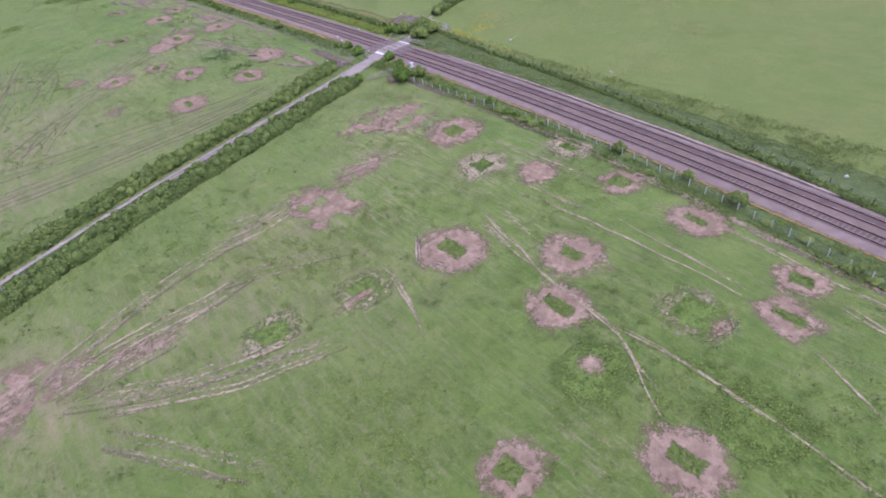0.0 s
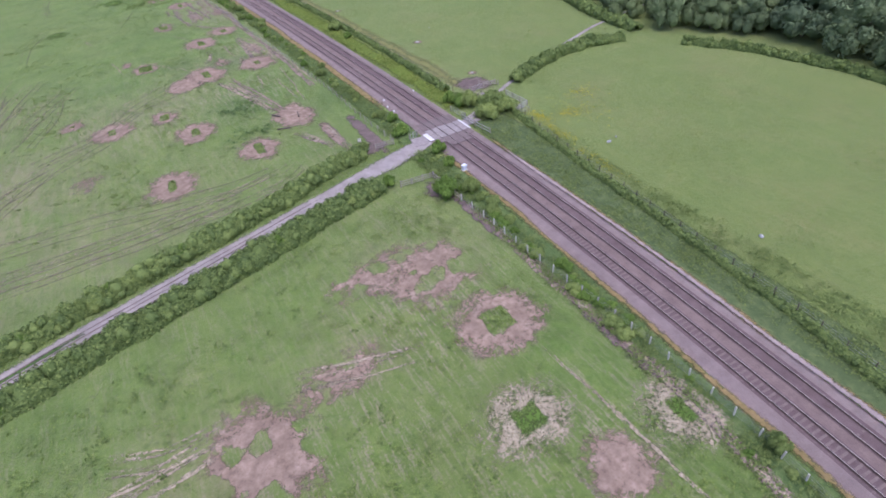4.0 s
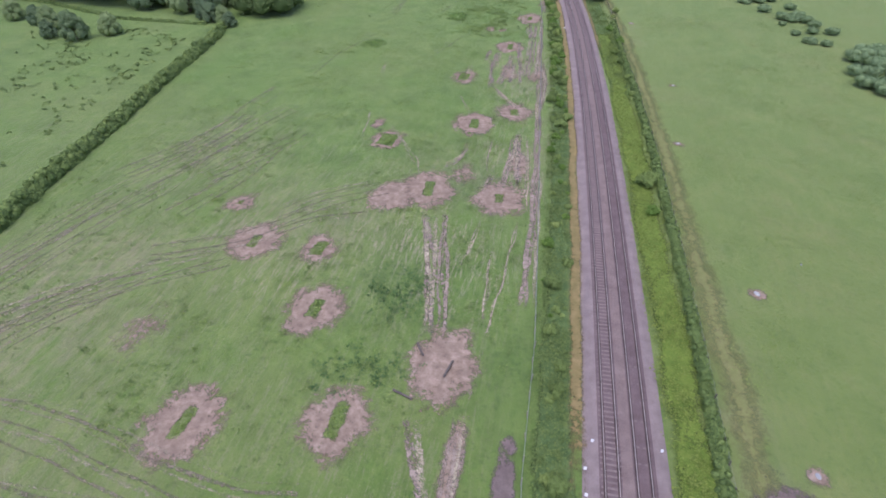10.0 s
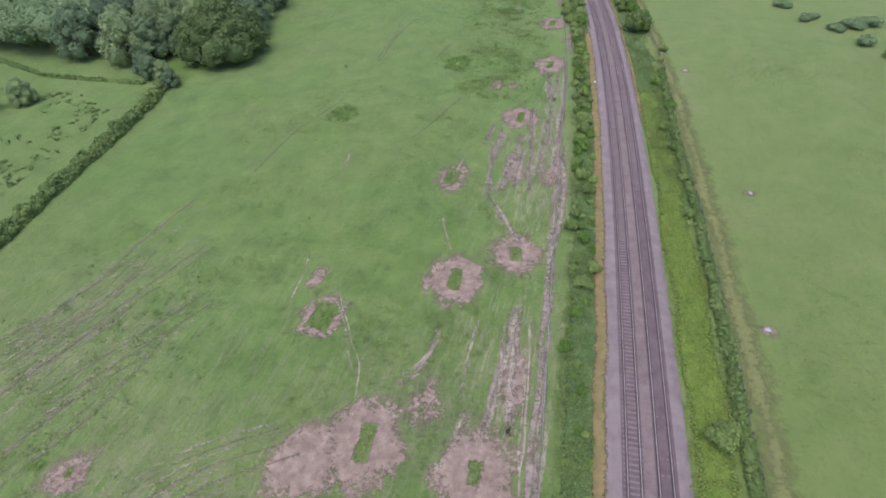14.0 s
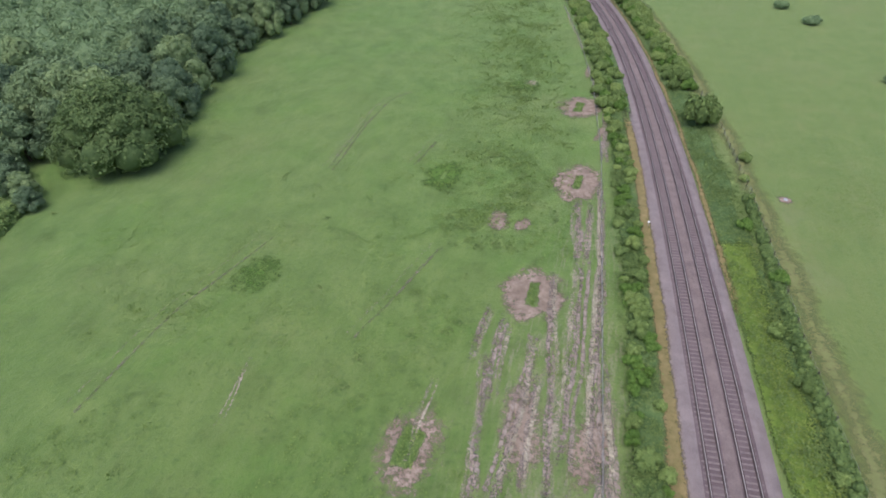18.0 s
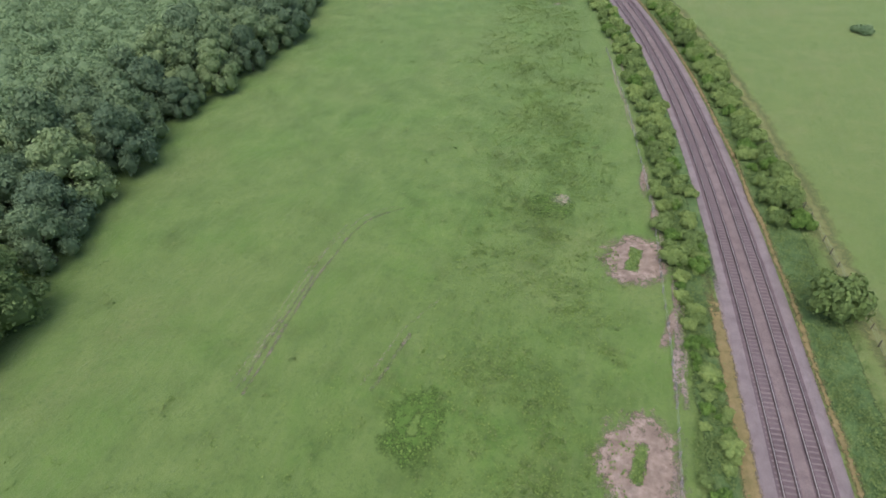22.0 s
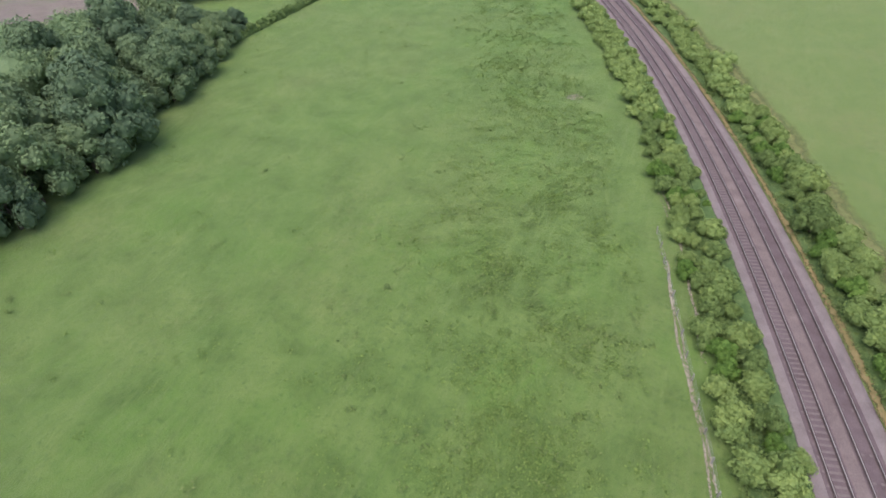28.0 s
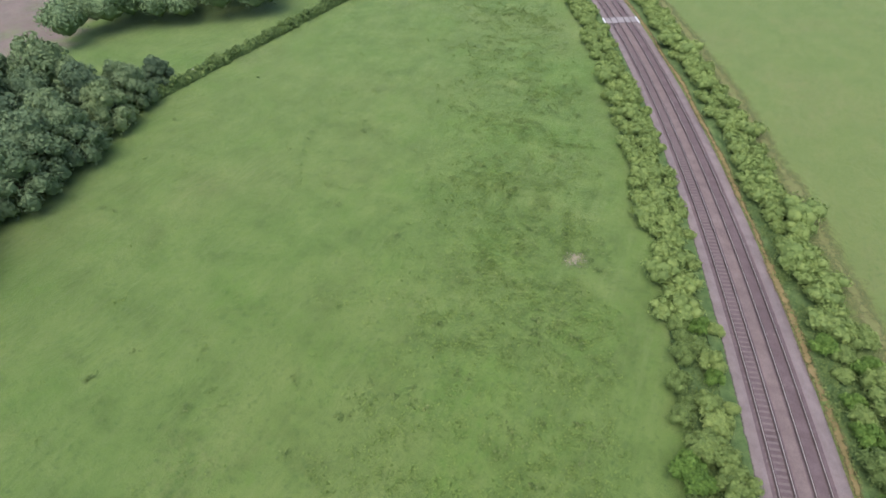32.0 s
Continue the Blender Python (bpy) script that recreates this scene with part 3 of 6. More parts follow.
RINGS = [  # x, y, radii, green oblong, strength
    (-44.6, -74.9, 5.0, 5.0, 2.4, 4.4, 1.0), (-43.2, -92.9, 3.9, 3.9, 2.0, 4.4, 1.0), (-34.6, -88.1, 4.5, 4.6, 1.8, 3.0, 0.85),
    (-17.6, -96.6, 3.3, 4.1, 1.3, 3.6, 1.0), (-16.0, -82.9, 3.5, 3.4, 3.0, 3.2, 0.9), (-20.5, -111.6, 2.8, 3.2, 2.0, 2.6, 0.9), (-27.2, -112.9, 2.9, 3.6, 1.4, 3.6, 0.95),
    (-50.6, -114.1, 3.6, 3.9, 1.9, 3.4, 1.0), (-62.8, -103.5, 3.6, 3.2, 2.2, 2.6, 0.8), (-20.8, -48.9, 5.4, 5.2, 3.6, 3.8, 0.9), (-50.8, 13.4, 4.3, 5.3, 1.3, 4.4, 1.0),
    (-33.1, 17.2, 4.1, 4.7, 1.8, 5.0, 0.85), (-42.7, 34.5, 4.1, 4.9, 1.6, 3.6, 0.9), (-58.8, 47.5, 4.3, 4.9, 1.5, 3.4, 0.95), (-47.5, 47.8, 3.2, 3.8, 2.2, 3.6, 0.75),
    (-39.8, 66.0, 4.3, 5.0, 0, 0, 1.0), (-33.6, 69.4, 5.0, 6.2, 1.9, 5.0, 1.0), (-19.9, 68.7, 5.0, 5.7, 1.5, 3.0, 0.95), (-29.3, 99.4, 4.7, 5.6, 2.0, 4.6, 1.0), (-20.8, 107.3, 4.6, 5.0, 1.8, 3.6, 0.8),
    (-36.6, 128.2, 3.7, 5.2, 2.6, 5.0, 0.55), (-47.1, 87.7, 3.5, 4.6, 3.8, 5.6, 0.75), (-26.7, 156.2, 4.1, 5.2, 1.6, 5.0, 0.95), (-22.9, 188.4, 4.5, 5.9, 1.4, 5.2, 1.0), (-25.4, 222.8, 4.6, 5.6, 1.9, 5.4, 1.0),
    (-66.9, 58.0, 3.0, 3.1, 0.9, 1.6, 0.6), (-54.5, -123.1, 3.6, 3.8, 1.8, 3.0, 0.9),
]
RING_THINGS = []
for n, (x, y, rx, ry, hw, hh, s) in enumerate(RINGS):
    RING_THINGS.append(tagged(mud_patch(x, y, rx, ry, (hw, hh), s * 0.86, seed=n, label="dry pinkish-brown trampled mud ring round a green oblong of grass" if s > 0.7 and hw else "faint broken ring of trampled pinkish mud", turn=RNG.uniform(-8, 8)), group="mud rings in the pasture"))
BLOTS = [  # x, y, radii, strength
    (-51.3, -50.8, 5.2, 7.0, 0.95), (-23.6, -35.6, 6.2, 6.6, 0.85), (-28.7, -32.7, 7.5, 5.0, 0.55), (-22.4, 28.0, 4.3, 6.4, 1.0), (-22.0, -71.2, 3.6, 3.6, 0.78), (-99.8, -55.4, 8.5, 6.5, 0.6),
    (-17.1, 133.3, 2.2, 6.0, 0.55), (-35.2, 173.4, 1.7, 3.4, 0.7), (-84.5, -59.6, 4.5, 2.2, 0.5), (-60.5, -73.2, 3.2, 1.0, 0.4), (-31.0, 173.1, 1.2, 2.0, 0.75), (-17.3, 82.0, 2.2, 5.4, 0.6), (-51.5, 95.4, 1.6, 3.2, 0.5), (-65.1, 25.4, 3.0, 5.0, 0.3), (-24.9, 134.1, 2.4, 6.0, 0.6),
    (-18.7, 13.7, 1.3, 6.5, 0.65), (-47.7, -101.2, 1.4, 1.5, 0.55), (-34.0, -108.6, 2.2, 1.2, 0.5), (-28.0, 76.3, 2.4, 4.0, 0.45), (-18.9, 214.3, 0.8, 9.0, 0.75), (-25.0, 245.6, 0.8, 5.5, 0.5), (-22.7, 234.3, 0.8, 4.0, 0.7), (-40.9, -45.6, 6, 3, 0.6),
]
for n, (x, y, rx, ry, s) in enumerate(BLOTS):
    mud_patch(x, y, rx, ry, (0, 0), s * 0.86, seed=n + 40, name="mud_patch", label="bare pinkish-brown trampled mud among grass", turn=RNG.uniform(-15, 15), lift=-0.02, gaps=4.0 if rx > 5 else 0.0)
DARK = [(-13.0, 8.3, 1.3, 9.5, 0.95), (-11.4, -18.6, 2.6, 3.2, 0.8), (17.0, 15.0, 3.6, 4.2, 0.8), (-10.7, -29.0, 0.9, 8.0, 0.75), (-11.1, -60.3, 1.0, 9.0, 0.5), (-15.1, 2.1, 1.8, 2.2, 0.7)]
for n, (x, y, rx, ry, s) in enumerate(DARK):
    mud_patch(x, y, rx, ry, (0, 0), s, WET_MUD, seed=n + 70, name="dark_mud_patch", label="dark wet poached mud beside a fence", lift=0.02)
GREEN = [(-48.6, 186.1, 3.1, 4.5, 0.55, REGROWN), (-69.6, 151.0, 3.0, 3.6, 0.3, REGROWN), (-33.5, -105.5, 2.6, 3.0, 0.6, MILD), (-58.2, -72.3, 3.0, 2.6, 0.5, MILD), (-70.9, -70.1, 3.0, 2.4, 0.5, MILD), (-48.2, -102, 3.2, 2.8, 0.8, MILD),
         (-42.6, -116.7, 3.4, 3.2, 0.8, MILD), (-26.2, -62.0, 3.2, 2.6, 0.5, REGROWN), (-11.6, -70.2, 3.6, 3.0, 0.5, REGROWN), (-40.6, 234.0, 3.4, 3.4, 0.4, REGROWN)]
for n, (x, y, rx, ry, s, m) in enumerate(GREEN):
    tagged(mud_patch(x, y, rx, ry, (1.2, 3.4) if n == 0 else (0, 0), s * (0.9 if n in (0, 1) else 0.6), m, seed=n + 90, name="rank_grass_patch", label="round patch of lusher regrown grass", lift=-0.04), category="grass patch")
STRAW_RINGS = [(-26.2, -62.1, 4.8, 3.9, 3.2, 3.0, 0.5), (-11.8, -70.0, 4.6, 4.2, 3.4, 3.0, 0.42), (-58.2, -72.3, 3.8, 3.2, 4.6, 4.0, 0.3), (-70.9, -70.1, 3.8, 3.0, 4.4, 3.6, 0.3), (-33.5, -105.5, 3.4, 3.8, 4.6, 5.2, 0.3)]
for n, (x, y, rx, ry, hw, hh, s) in enumerate(STRAW_RINGS):
    tagged(mud_patch(x, y, rx, ry, (hw, hh), s, STRAW, seed=n + 120, name="dead_grass_ring", label="broken ring of bleached dead grass round lusher green"), category="grass patch")
# ---------------------------------------------------------------- trodden paths and wheel marks


def streak(points, width, strength=0.7, material=None, name="trodden_path", label="narrow straw-coloured trodden path in the grass", seed=0, lift=0.0, wobble=0.35):
    pts = [Vector((*p, 0)) for p in points]
    out = []
    for a, b in zip(pts, pts[1:]):
        steps = max(2, int((b - a).length / 1.2))
        out += [a.lerp(b, i / steps) for i in range(steps)]
    out.append(pts[-1])
    p = np.array([(v.x, v.y) for v in out])
    for _ in range(3):
        p[1:-1] = (p[:-2] + 2 * p[1:-1] + p[2:]) / 4
    d = np.gradient(p, axis=0)
    d /= np.linalg.norm(d, axis=1)[:, None] + 1e-9
    nrm = np.stack([-d[:, 1], d[:, 0]], 1)
    w = np.array([noise.noise(Vector((i * 0.23, seed * 2.3, 0.5))) for i in range(len(p))])
    v = np.array([noise.noise(Vector((i * 0.31, seed * 1.3, 4.5))) for i in range(len(p))])
    p = p + nrm * (w * wobble)[:, None]
    across = np.linspace(-1, 1, 5)
    half = width / 2 * (1 + 0.5 * v)
    rows = np.stack([np.stack([p[:, 0] + nrm[:, 0] * half * a, p[:, 1] + nrm[:, 1] * half * a, np.full(len(p), 0.0)], -1) for a in across], 1)
    rows[:, :, 2] = ground_z(rows[:, :, 0], rows[:, :, 1]) + 0.09 + lift
    ends = np.minimum(np.arange(len(p)), np.arange(len(p))[::-1]) / 3.0
    cover = np.clip(np.minimum((1 - np.abs(across))[None] * 2.0, ends[:, None]), 0, 1) * strength * (1 + 0.5 * v)[:, None]
    return ribbon(name, rows, cover, material or STRAW, "thing", label, "path")


PATHS = [
    ([(-35.5, -71.5), (-37.4, -77.6), (-38.6, -83.0), (-40.4, -88.0), (-40.6, -93.0), (-41.6, -99.0), (-43.2, -103.2), (-46.0, -108.0), (-49.0, -112.0)], 0.62, 0.95), ([(-41.6, -99.0), (-40.8, -104.0), (-40.8, -109.0), (-41.2, -119.4), (-42.5, -128.7)], 0.6, 0.9), ([(-32.3, -71.4), (-33.8, -76.0), (-35.6, -83.0)], 0.5, 0.7),
    ([(-28.6, -71.2), (-27.2, -81.0), (-27.0, -91.2), (-27.0, -102.0), (-27.8, -109.2)], 0.6, 0.85), ([(-26.2, -68.6), (-26.0, -74.6), (-25.2, -83.5)], 0.5, 0.65), ([(-30.2, -116.9), (-32.2, -120.5), (-34.3, -125.3)], 0.6, 0.75), ([(-21.8, -115.7), (-23.8, -124.0)], 0.5, 0.7),
    ([(-53.6, -70.9), (-55.6, -78.7), (-58.3, -85.2)], 0.5, 0.6), ([(-36.9, -72.4), (-39.2, -80.3), (-39.9, -87.1)], 0.5, 0.6), ([(-23.9, -86.0), (-24.8, -94.0), (-25.1, -100.0), (-26.2, -107.6)], 0.5, 0.75),
    ([(-18.8, -56.0), (-18.4, -66.2), (-17.8, -80.2)], 0.6, 0.6), ([(-17.5, -88.3), (-17.8, -97.3)], 0.5, 0.6), ([(-16.7, -100.3), (-19.7, -125.2)], 0.5, 0.6),
    ([(-32.9, 60.8), (-28.1, 43.6), (-26.3, 33.2)], 1.3, 0.8), ([(-29.1, 60.9), (-26.1, 43.7), (-24.0, 33.2)], 1.2, 0.8), ([(-15.7, 61.2), (-17.0, 41.0), (-17.6, 33.6)], 0.6, 0.65), ([(-19.3, 53.1), (-18.2, 36.3)], 0.5, 0.6),
    ([(-18.8, 19.5), (-18.6, 14.2), (-18.5, 4.8)], 0.9, 0.7), ([(-24.5, 18.7), (-22.3, 12.2), (-20.4, 7.7)], 0.7, 0.7),
    ([(-19.5, 95.0), (-19.4, 82.5), (-20.2, 73.1)], 1.0, 0.75), ([(-28.5, 89.5), (-29.5, 80.5), (-32.0, 78.9)], 1.0, 0.75), ([(-16.4, 95.4), (-15.6, 82.4), (-14.3, 64.7)], 0.6, 0.7),
    ([(-14.5, 106.3), (-13.4, 81.1), (-13.2, 70.4), (-12.8, 58.6), (-12.7, 40.4)], 0.9, 0.75), ([(-15.6, 131.3), (-14.6, 100.8)], 0.9, 0.65), ([(-22.0, 59.9), (-23.4, 47.4)], 0.6, 0.6), ([(-22.7, 77.0), (-23.1, 70.6)], 0.7, 0.6),
    ([(-48.2, 94.4), (-43.2, 87.3), (-37.9, 78.5), (-35.9, 71.0)], 0.6, 0.65), ([(-18.7, 96.0), (-18.1, 86.3), (-17.1, 73.4)], 0.9, 0.7), ([(-24.1, 91.7), (-23.7, 77.1)], 0.5, 0.6), ([(-27.6, 122.4), (-20.5, 110.2)], 0.7, 0.65),
    ([(-18.3, 159.4), (-16.5, 141.1), (-14.8, 125.1), (-14.9, 113.1)], 1.0, 0.7), ([(-24.4, 161.4), (-21.9, 140.2), (-20.8, 124.8)], 0.8, 0.65), ([(-30.9, 143.2), (-28.5, 122.4)], 0.7, 0.6), ([(-35.6, 116.3), (-31.1, 104.5)], 0.5, 0.6),
    ([(-53.3, 86.9), (-54.2, 95.4), (-55.6, 102.1)], 0.6, 0.6), ([(-25.9, 148.1), (-26.1, 137.2), (-27.2, 124.5)], 1.0, 0.7), ([(-20.1, 165.0), (-19.9, 146.2), (-20.1, 130.1)], 1.0, 0.75), ([(-17.6, 163.5), (-17.6, 147.6), (-17.1, 131.2)], 0.9, 0.75),
    ([(-32.6, 152.2), (-33.0, 142.4)], 0.8, 0.65), ([(-29.5, 151.2), (-29.2, 137.1)], 0.9, 0.65), ([(-22.4, 181.5), (-21.0, 165.1)], 0.7, 0.65), ([(-20.1, 181.4), (-19.8, 165.2)], 0.7, 0.65), ([(-18.7, 189.0), (-18.0, 173.8), (-16.8, 154.5)], 0.7, 0.7),
    ([(-61.4, 135.3), (-59.4, 125.7)], 0.5, 0.55), ([(-36.2, 138.6), (-36.3, 126.2)], 0.6, 0.55), ([(-24.0, 142.5), (-23.7, 126.7)], 0.8, 0.6),
    ([(-19.1, 222.2), (-18.9, 209.5), (-18.7, 197.7)], 0.9, 0.75), ([(-20.8, 224.3), (-22.5, 235.5), (-25.6, 251.3)], 0.6, 0.55), ([(-27.1, 260.4), (-31.3, 278.8), (-36.7, 304.6)], 0.4, 0.6), ([(-30.5, 286.2), (-33.9, 306.3), (-38.3, 320.0)], 0.4, 0.55),
    ([(-10.2, -27.0), (-10.6, -48.2), (-11.2, -70.4), (-13.1, -90.5), (-18.2, -130.3)], 0.9, 0.7),
]
for n, (pts, w, s) in enumerate(PATHS):
    strands = 2 if w < 0.65 else 4
    for q in range(strands):
        k = RNG.uniform(-1, 1) * w * (0.25 + 0.2 * strands) if q else 0.0
        cut = pts if q == 0 or len(pts) < 4 else pts[int(RNG.integers(0, 2)):len(pts) - int(RNG.integers(0, 2))]
        wide, force = (RNG.uniform(0.26, 0.38), s * (0.78 if w < 0.65 else 0.62)) if q == 0 else (RNG.uniform(0.26, 0.5), s * RNG.uniform(0.4, 0.65))
        tagged(streak([(x + k, y + RNG.uniform(-1, 1)) for x, y in cut], wide * (1.9 if w > 0.65 else 1.0), force, STRAW if w < 0.65 or q == 3 else POACHED, seed=n * 5 + q, lift=0.006 * q, wobble=0.5), group="trodden paths")
WHEELS = [
    ([(-101.9, -56.4), (-93.6, -54.9), (-88.4, -53.1), (-82.2, -50.5), (-76.5, -48.9), (-66.7, -47.7), (-55.5, -46.0)], 0.62), ([(-72.2, -55.7), (-64.5, -58.4), (-57.8, -61.3), (-52.0, -65.1)], 0.45), ([(-94.8, -59.0), (-85.7, -57.2), (-73.7, -58.3), (-67.5, -56.6)], 0.8), ([(-91.9, -61.0), (-80.8, -61.1), (-73.4, -59.9)], 0.6),
    ([(-93.9, -61.9), (-82.8, -69.5), (-68.7, -74.8)], 0.6), ([(-90.8, -65.5), (-77.8, -73.8), (-65.0, -78.2)], 0.6), ([(-91.2, -70.6), (-85.2, -79.8), (-80.8, -86.3)], 0.45), ([(-70.1, -46.4), (-63.9, -48.3), (-54.3, -47.3)], 0.7), ([(-65.9, -42.8), (-59.8, -45.6), (-53.0, -45.2)], 0.7),
    ([(-45.4, -43.4), (-38.2, -46.2), (-30.7, -48.1)], 0.7), ([(-104.9, -0.1), (-86.9, -1.1), (-70.1, -1.5), (-55.9, -1.3), (-43.0, 0.3), (-32.8, 2.3), (-28.4, 5.8)], 0.55), ([(-104.9, 2.0), (-86.9, 1.1), (-71.2, 0.3), (-60.6, 0.2), (-50.0, 0.8), (-40.8, 1.9), (-32.2, 4.1)], 0.5),
    ([(-96.9, 14.0), (-80.1, 10.5), (-70.0, 10.0), (-63.0, 9.2), (-51.2, 6.6), (-40.0, 4.9), (-34.3, 6.1)], 0.5), ([(-88.3, 20.0), (-80.7, 28.7), (-70.3, 36.5), (-61.5, 42.9)], 0.6), ([(-85.1, 16.2), (-80.8, 24.7), (-74.5, 34.7), (-69.8, 41.4)], 0.55),
    ([(-94.3, 24.7), (-90.4, 42.5), (-84.1, 61.4), (-76.2, 82.8)], 0.5), ([(-97.8, 29.0), (-92.4, 54.4), (-84.6, 73.9)], 0.5), ([(-58.1, 55.3), (-52.1, 62.3), (-42.6, 68.6)], 0.6), ([(-83.6, 66.9), (-80.0, 86.0), (-74.9, 101.1)], 0.5), ([(-95.8, 62.7), (-88.0, 78.1), (-83.6, 93.8)], 0.5),
    ([(-77.3, 52.4), (-72.0, 67.2), (-70.9, 81.3)], 0.45), ([(-74.2, 41.2), (-61.0, 47.6), (-52.8, 56.6), (-43.4, 60.4)], 0.55), ([(-88.5, 72.4), (-86.1, 85.1), (-85.3, 96.5), (-83.3, 111.1)], 0.45), ([(-78.2, 64.8), (-72.2, 75.3), (-65.9, 88.1)], 0.45),
    ([(-79.6, 122.9), (-78.6, 140.7), (-73.4, 160.9)], 0.22), ([(-49.9, 142.3), (-43.9, 164.4)], 0.22), ([(-72.4, 184.1), (-73.7, 201.8), (-73.5, 214.8), (-71.5, 223.1), (-66.1, 227.6)], 0.34), ([(-73.9, 185.1), (-74.1, 196.4), (-74.8, 207.9), (-73.3, 221.0)], 0.28), ([(-56.8, 189.4), (-55.1, 199.7), (-51.7, 206.9)], 0.28),
]
for n, (pts, s) in enumerate(WHEELS):
    (ax, ay), (bx, by) = pts[0], pts[-1]
    l = math.hypot(bx - ax, by - ay)
    for q, side in enumerate((-1.5, -1.0, -0.5, 0.5, 1.0, 1.5) if s > 0.4 else (-0.8, 0.8)):
        k = side * (1.0 if ay < -40 or s < 0.4 else 1.8) + RNG.uniform(-0.35, 0.35)
        dx, dy = -(by - ay) / l * k, (bx - ax) / l * k
        cut = pts if q % 2 else pts[:max(2, len(pts) - int(RNG.integers(0, 2)))]
        tagged(streak([(x + dx, y + dy) for x, y in cut], RNG.uniform(0.3, 0.55), s * RNG.uniform(0.35, 0.75) * (0.95 if ay < -40 else 0.6), STRAW if q % 2 or (ay < -40 and q) else RUT, "wheel_rut", "worn brown tractor wheel rut across the pasture", n * 6 + q, 0.008 * q, 0.35), group="wheel ruts")

# short straight wheel marks round the mud of one ring
for n, pts in enumerate([[(-46.0, -68.1), (-50.3, -74.0)], [(-46.1, -69.0), (-50.1, -74.4)], [(-49.1, -74.8), (-47.9, -78.2)], [(-48.8, -78.0), (-46.4, -80.4)], [(-44.0, -78.5), (-43.8, -80.6)], [(-45.8, -79.3), (-45.7, -80.9)], [(-48.4, -74.8), (-47.6, -77.7)]]):
    for k, m in ((0.0, STRAW), (0.35, WET_MUD)):
        tagged(streak([(x + k, y + k * 0.3) for x, y in pts], 0.3, 0.85, m, "wheel_rut", "short straight wheel rut beside a mud ring", n * 3 + 700, 0.05, 0.08), group="wheel ruts")

# ---------------------------------------------------------------- lane
LANE_LINE = [(-170, -60), (-130, -44), (-98, -30.2), (-88, -26.4), (-79, -23.2), (-69, -20.0), (-61, -17.7), (-52, -15.3), (-43, -12.7), (-33, -9.8), (-20, -6.2), (-10, -3.7), (-5, -2.4)]


def lane_strip(line, width, name, label, material, lift):
    p = []
    for (ax, ay), (bx, by) in zip(line, line[1:]):
        n = max(2, int(math.hypot(bx - ax, by - ay) / 1.0))
        p += [(ax + (bx - ax) * i / n, ay + (by - ay) * i / n) for i in range(n)]
    p = np.array(p + [line[-1]])
    for _ in range(12):
        p[1:-1] = (p[:-2] + 2 * p[1:-1] + p[2:]) / 4
    d = np.gradient(p, axis=0)
    d /= np.linalg.norm(d, axis=1)[:, None]
    nrm = np.stack([-d[:, 1], d[:, 0]], 1)
    w = np.array([width(x) for x in p[:, 0]])
    across = np.linspace(-1, 1, 9)
    rows = np.stack([np.stack([p[:, 0] + nrm[:, 0] * w / 2 * a, p[:, 1] + nrm[:, 1] * w / 2 * a, np.full(len(p), 0.0)], -1) for a in across], 1)
    rows[:, :, 2] = ground_z(rows[:, :, 0], rows[:, :, 1]) + lift + 0.17 * np.clip((14 - np.abs(rows[:, :, 0])) / 3, 0, 1)
    cover = np.clip((1 - np.abs(across)) * 1.9, 0, 1)[None] * np.ones((len(p), 1))
    return ribbon(name, rows, cover, material, "structure", label, "track"), p, nrm


lane, LP, LN = lane_strip(LANE_LINE, lambda x: 4.0 if x < -24 else 4.0 + max(0.0, 1.7 - abs(x + 14) * 0.2), "lane", "pale stony farm lane between hedges", LANE, 0.08)
lane_strip([(4.3, -0.6), (9.3, 1.4), (15.2, 5.2), (21.6, 9.0), (29.1, 12.6), (41.4, 18.1), (62.5, 25.6), (93.9, 30.7)], lambda x: 2.0 if x < 14 else 1.25, "farm_path", "pale narrow farm path over grass", LANE, 0.09)
streak([(14.7, 5.0), (16.9, 0.9), (18.5, -4.0)], 1.2, 0.7, LANE, "farm_path_spur", "pale worn spur of the farm path", 5)
streak([(14.7, 5.0), (15.4, 8.2), (16.3, 11.4)], 1.0, 0.8, LANE, "farm_path_spur", "pale worn spur of the farm path", 6)
def along_lane(side, first, last, width, strength, material, name, label, seed):
    pts = [(float(x), float(y)) for x, y in (LP + LN * side)[first:last:6]]
    tagged(streak(pts, width, strength, material, name, label, seed, 0.03, 0.12), category="grass strip")


along_lane(0.1, 0, -62, 0.85, 0.62, RANK, "lane_middle", "strip of short grass along the middle of the lane", 3)
along_lane(-0.45, 40, -34, 0.3, 0.62, WET_MUD, "lane_rut", "dark damp wheel rut in the lane", 4)
along_lane(0.5, 20, -24, 0.3, 0.55, WET_MUD, "lane_rut", "dark damp wheel rut in the lane", 5)
along_lane(-1.45, 60, -50, 0.35, 0.5, WET_MUD, "lane_rut", "dark damp edge of the lane", 6)

# ---------------------------------------------------------------- foliage


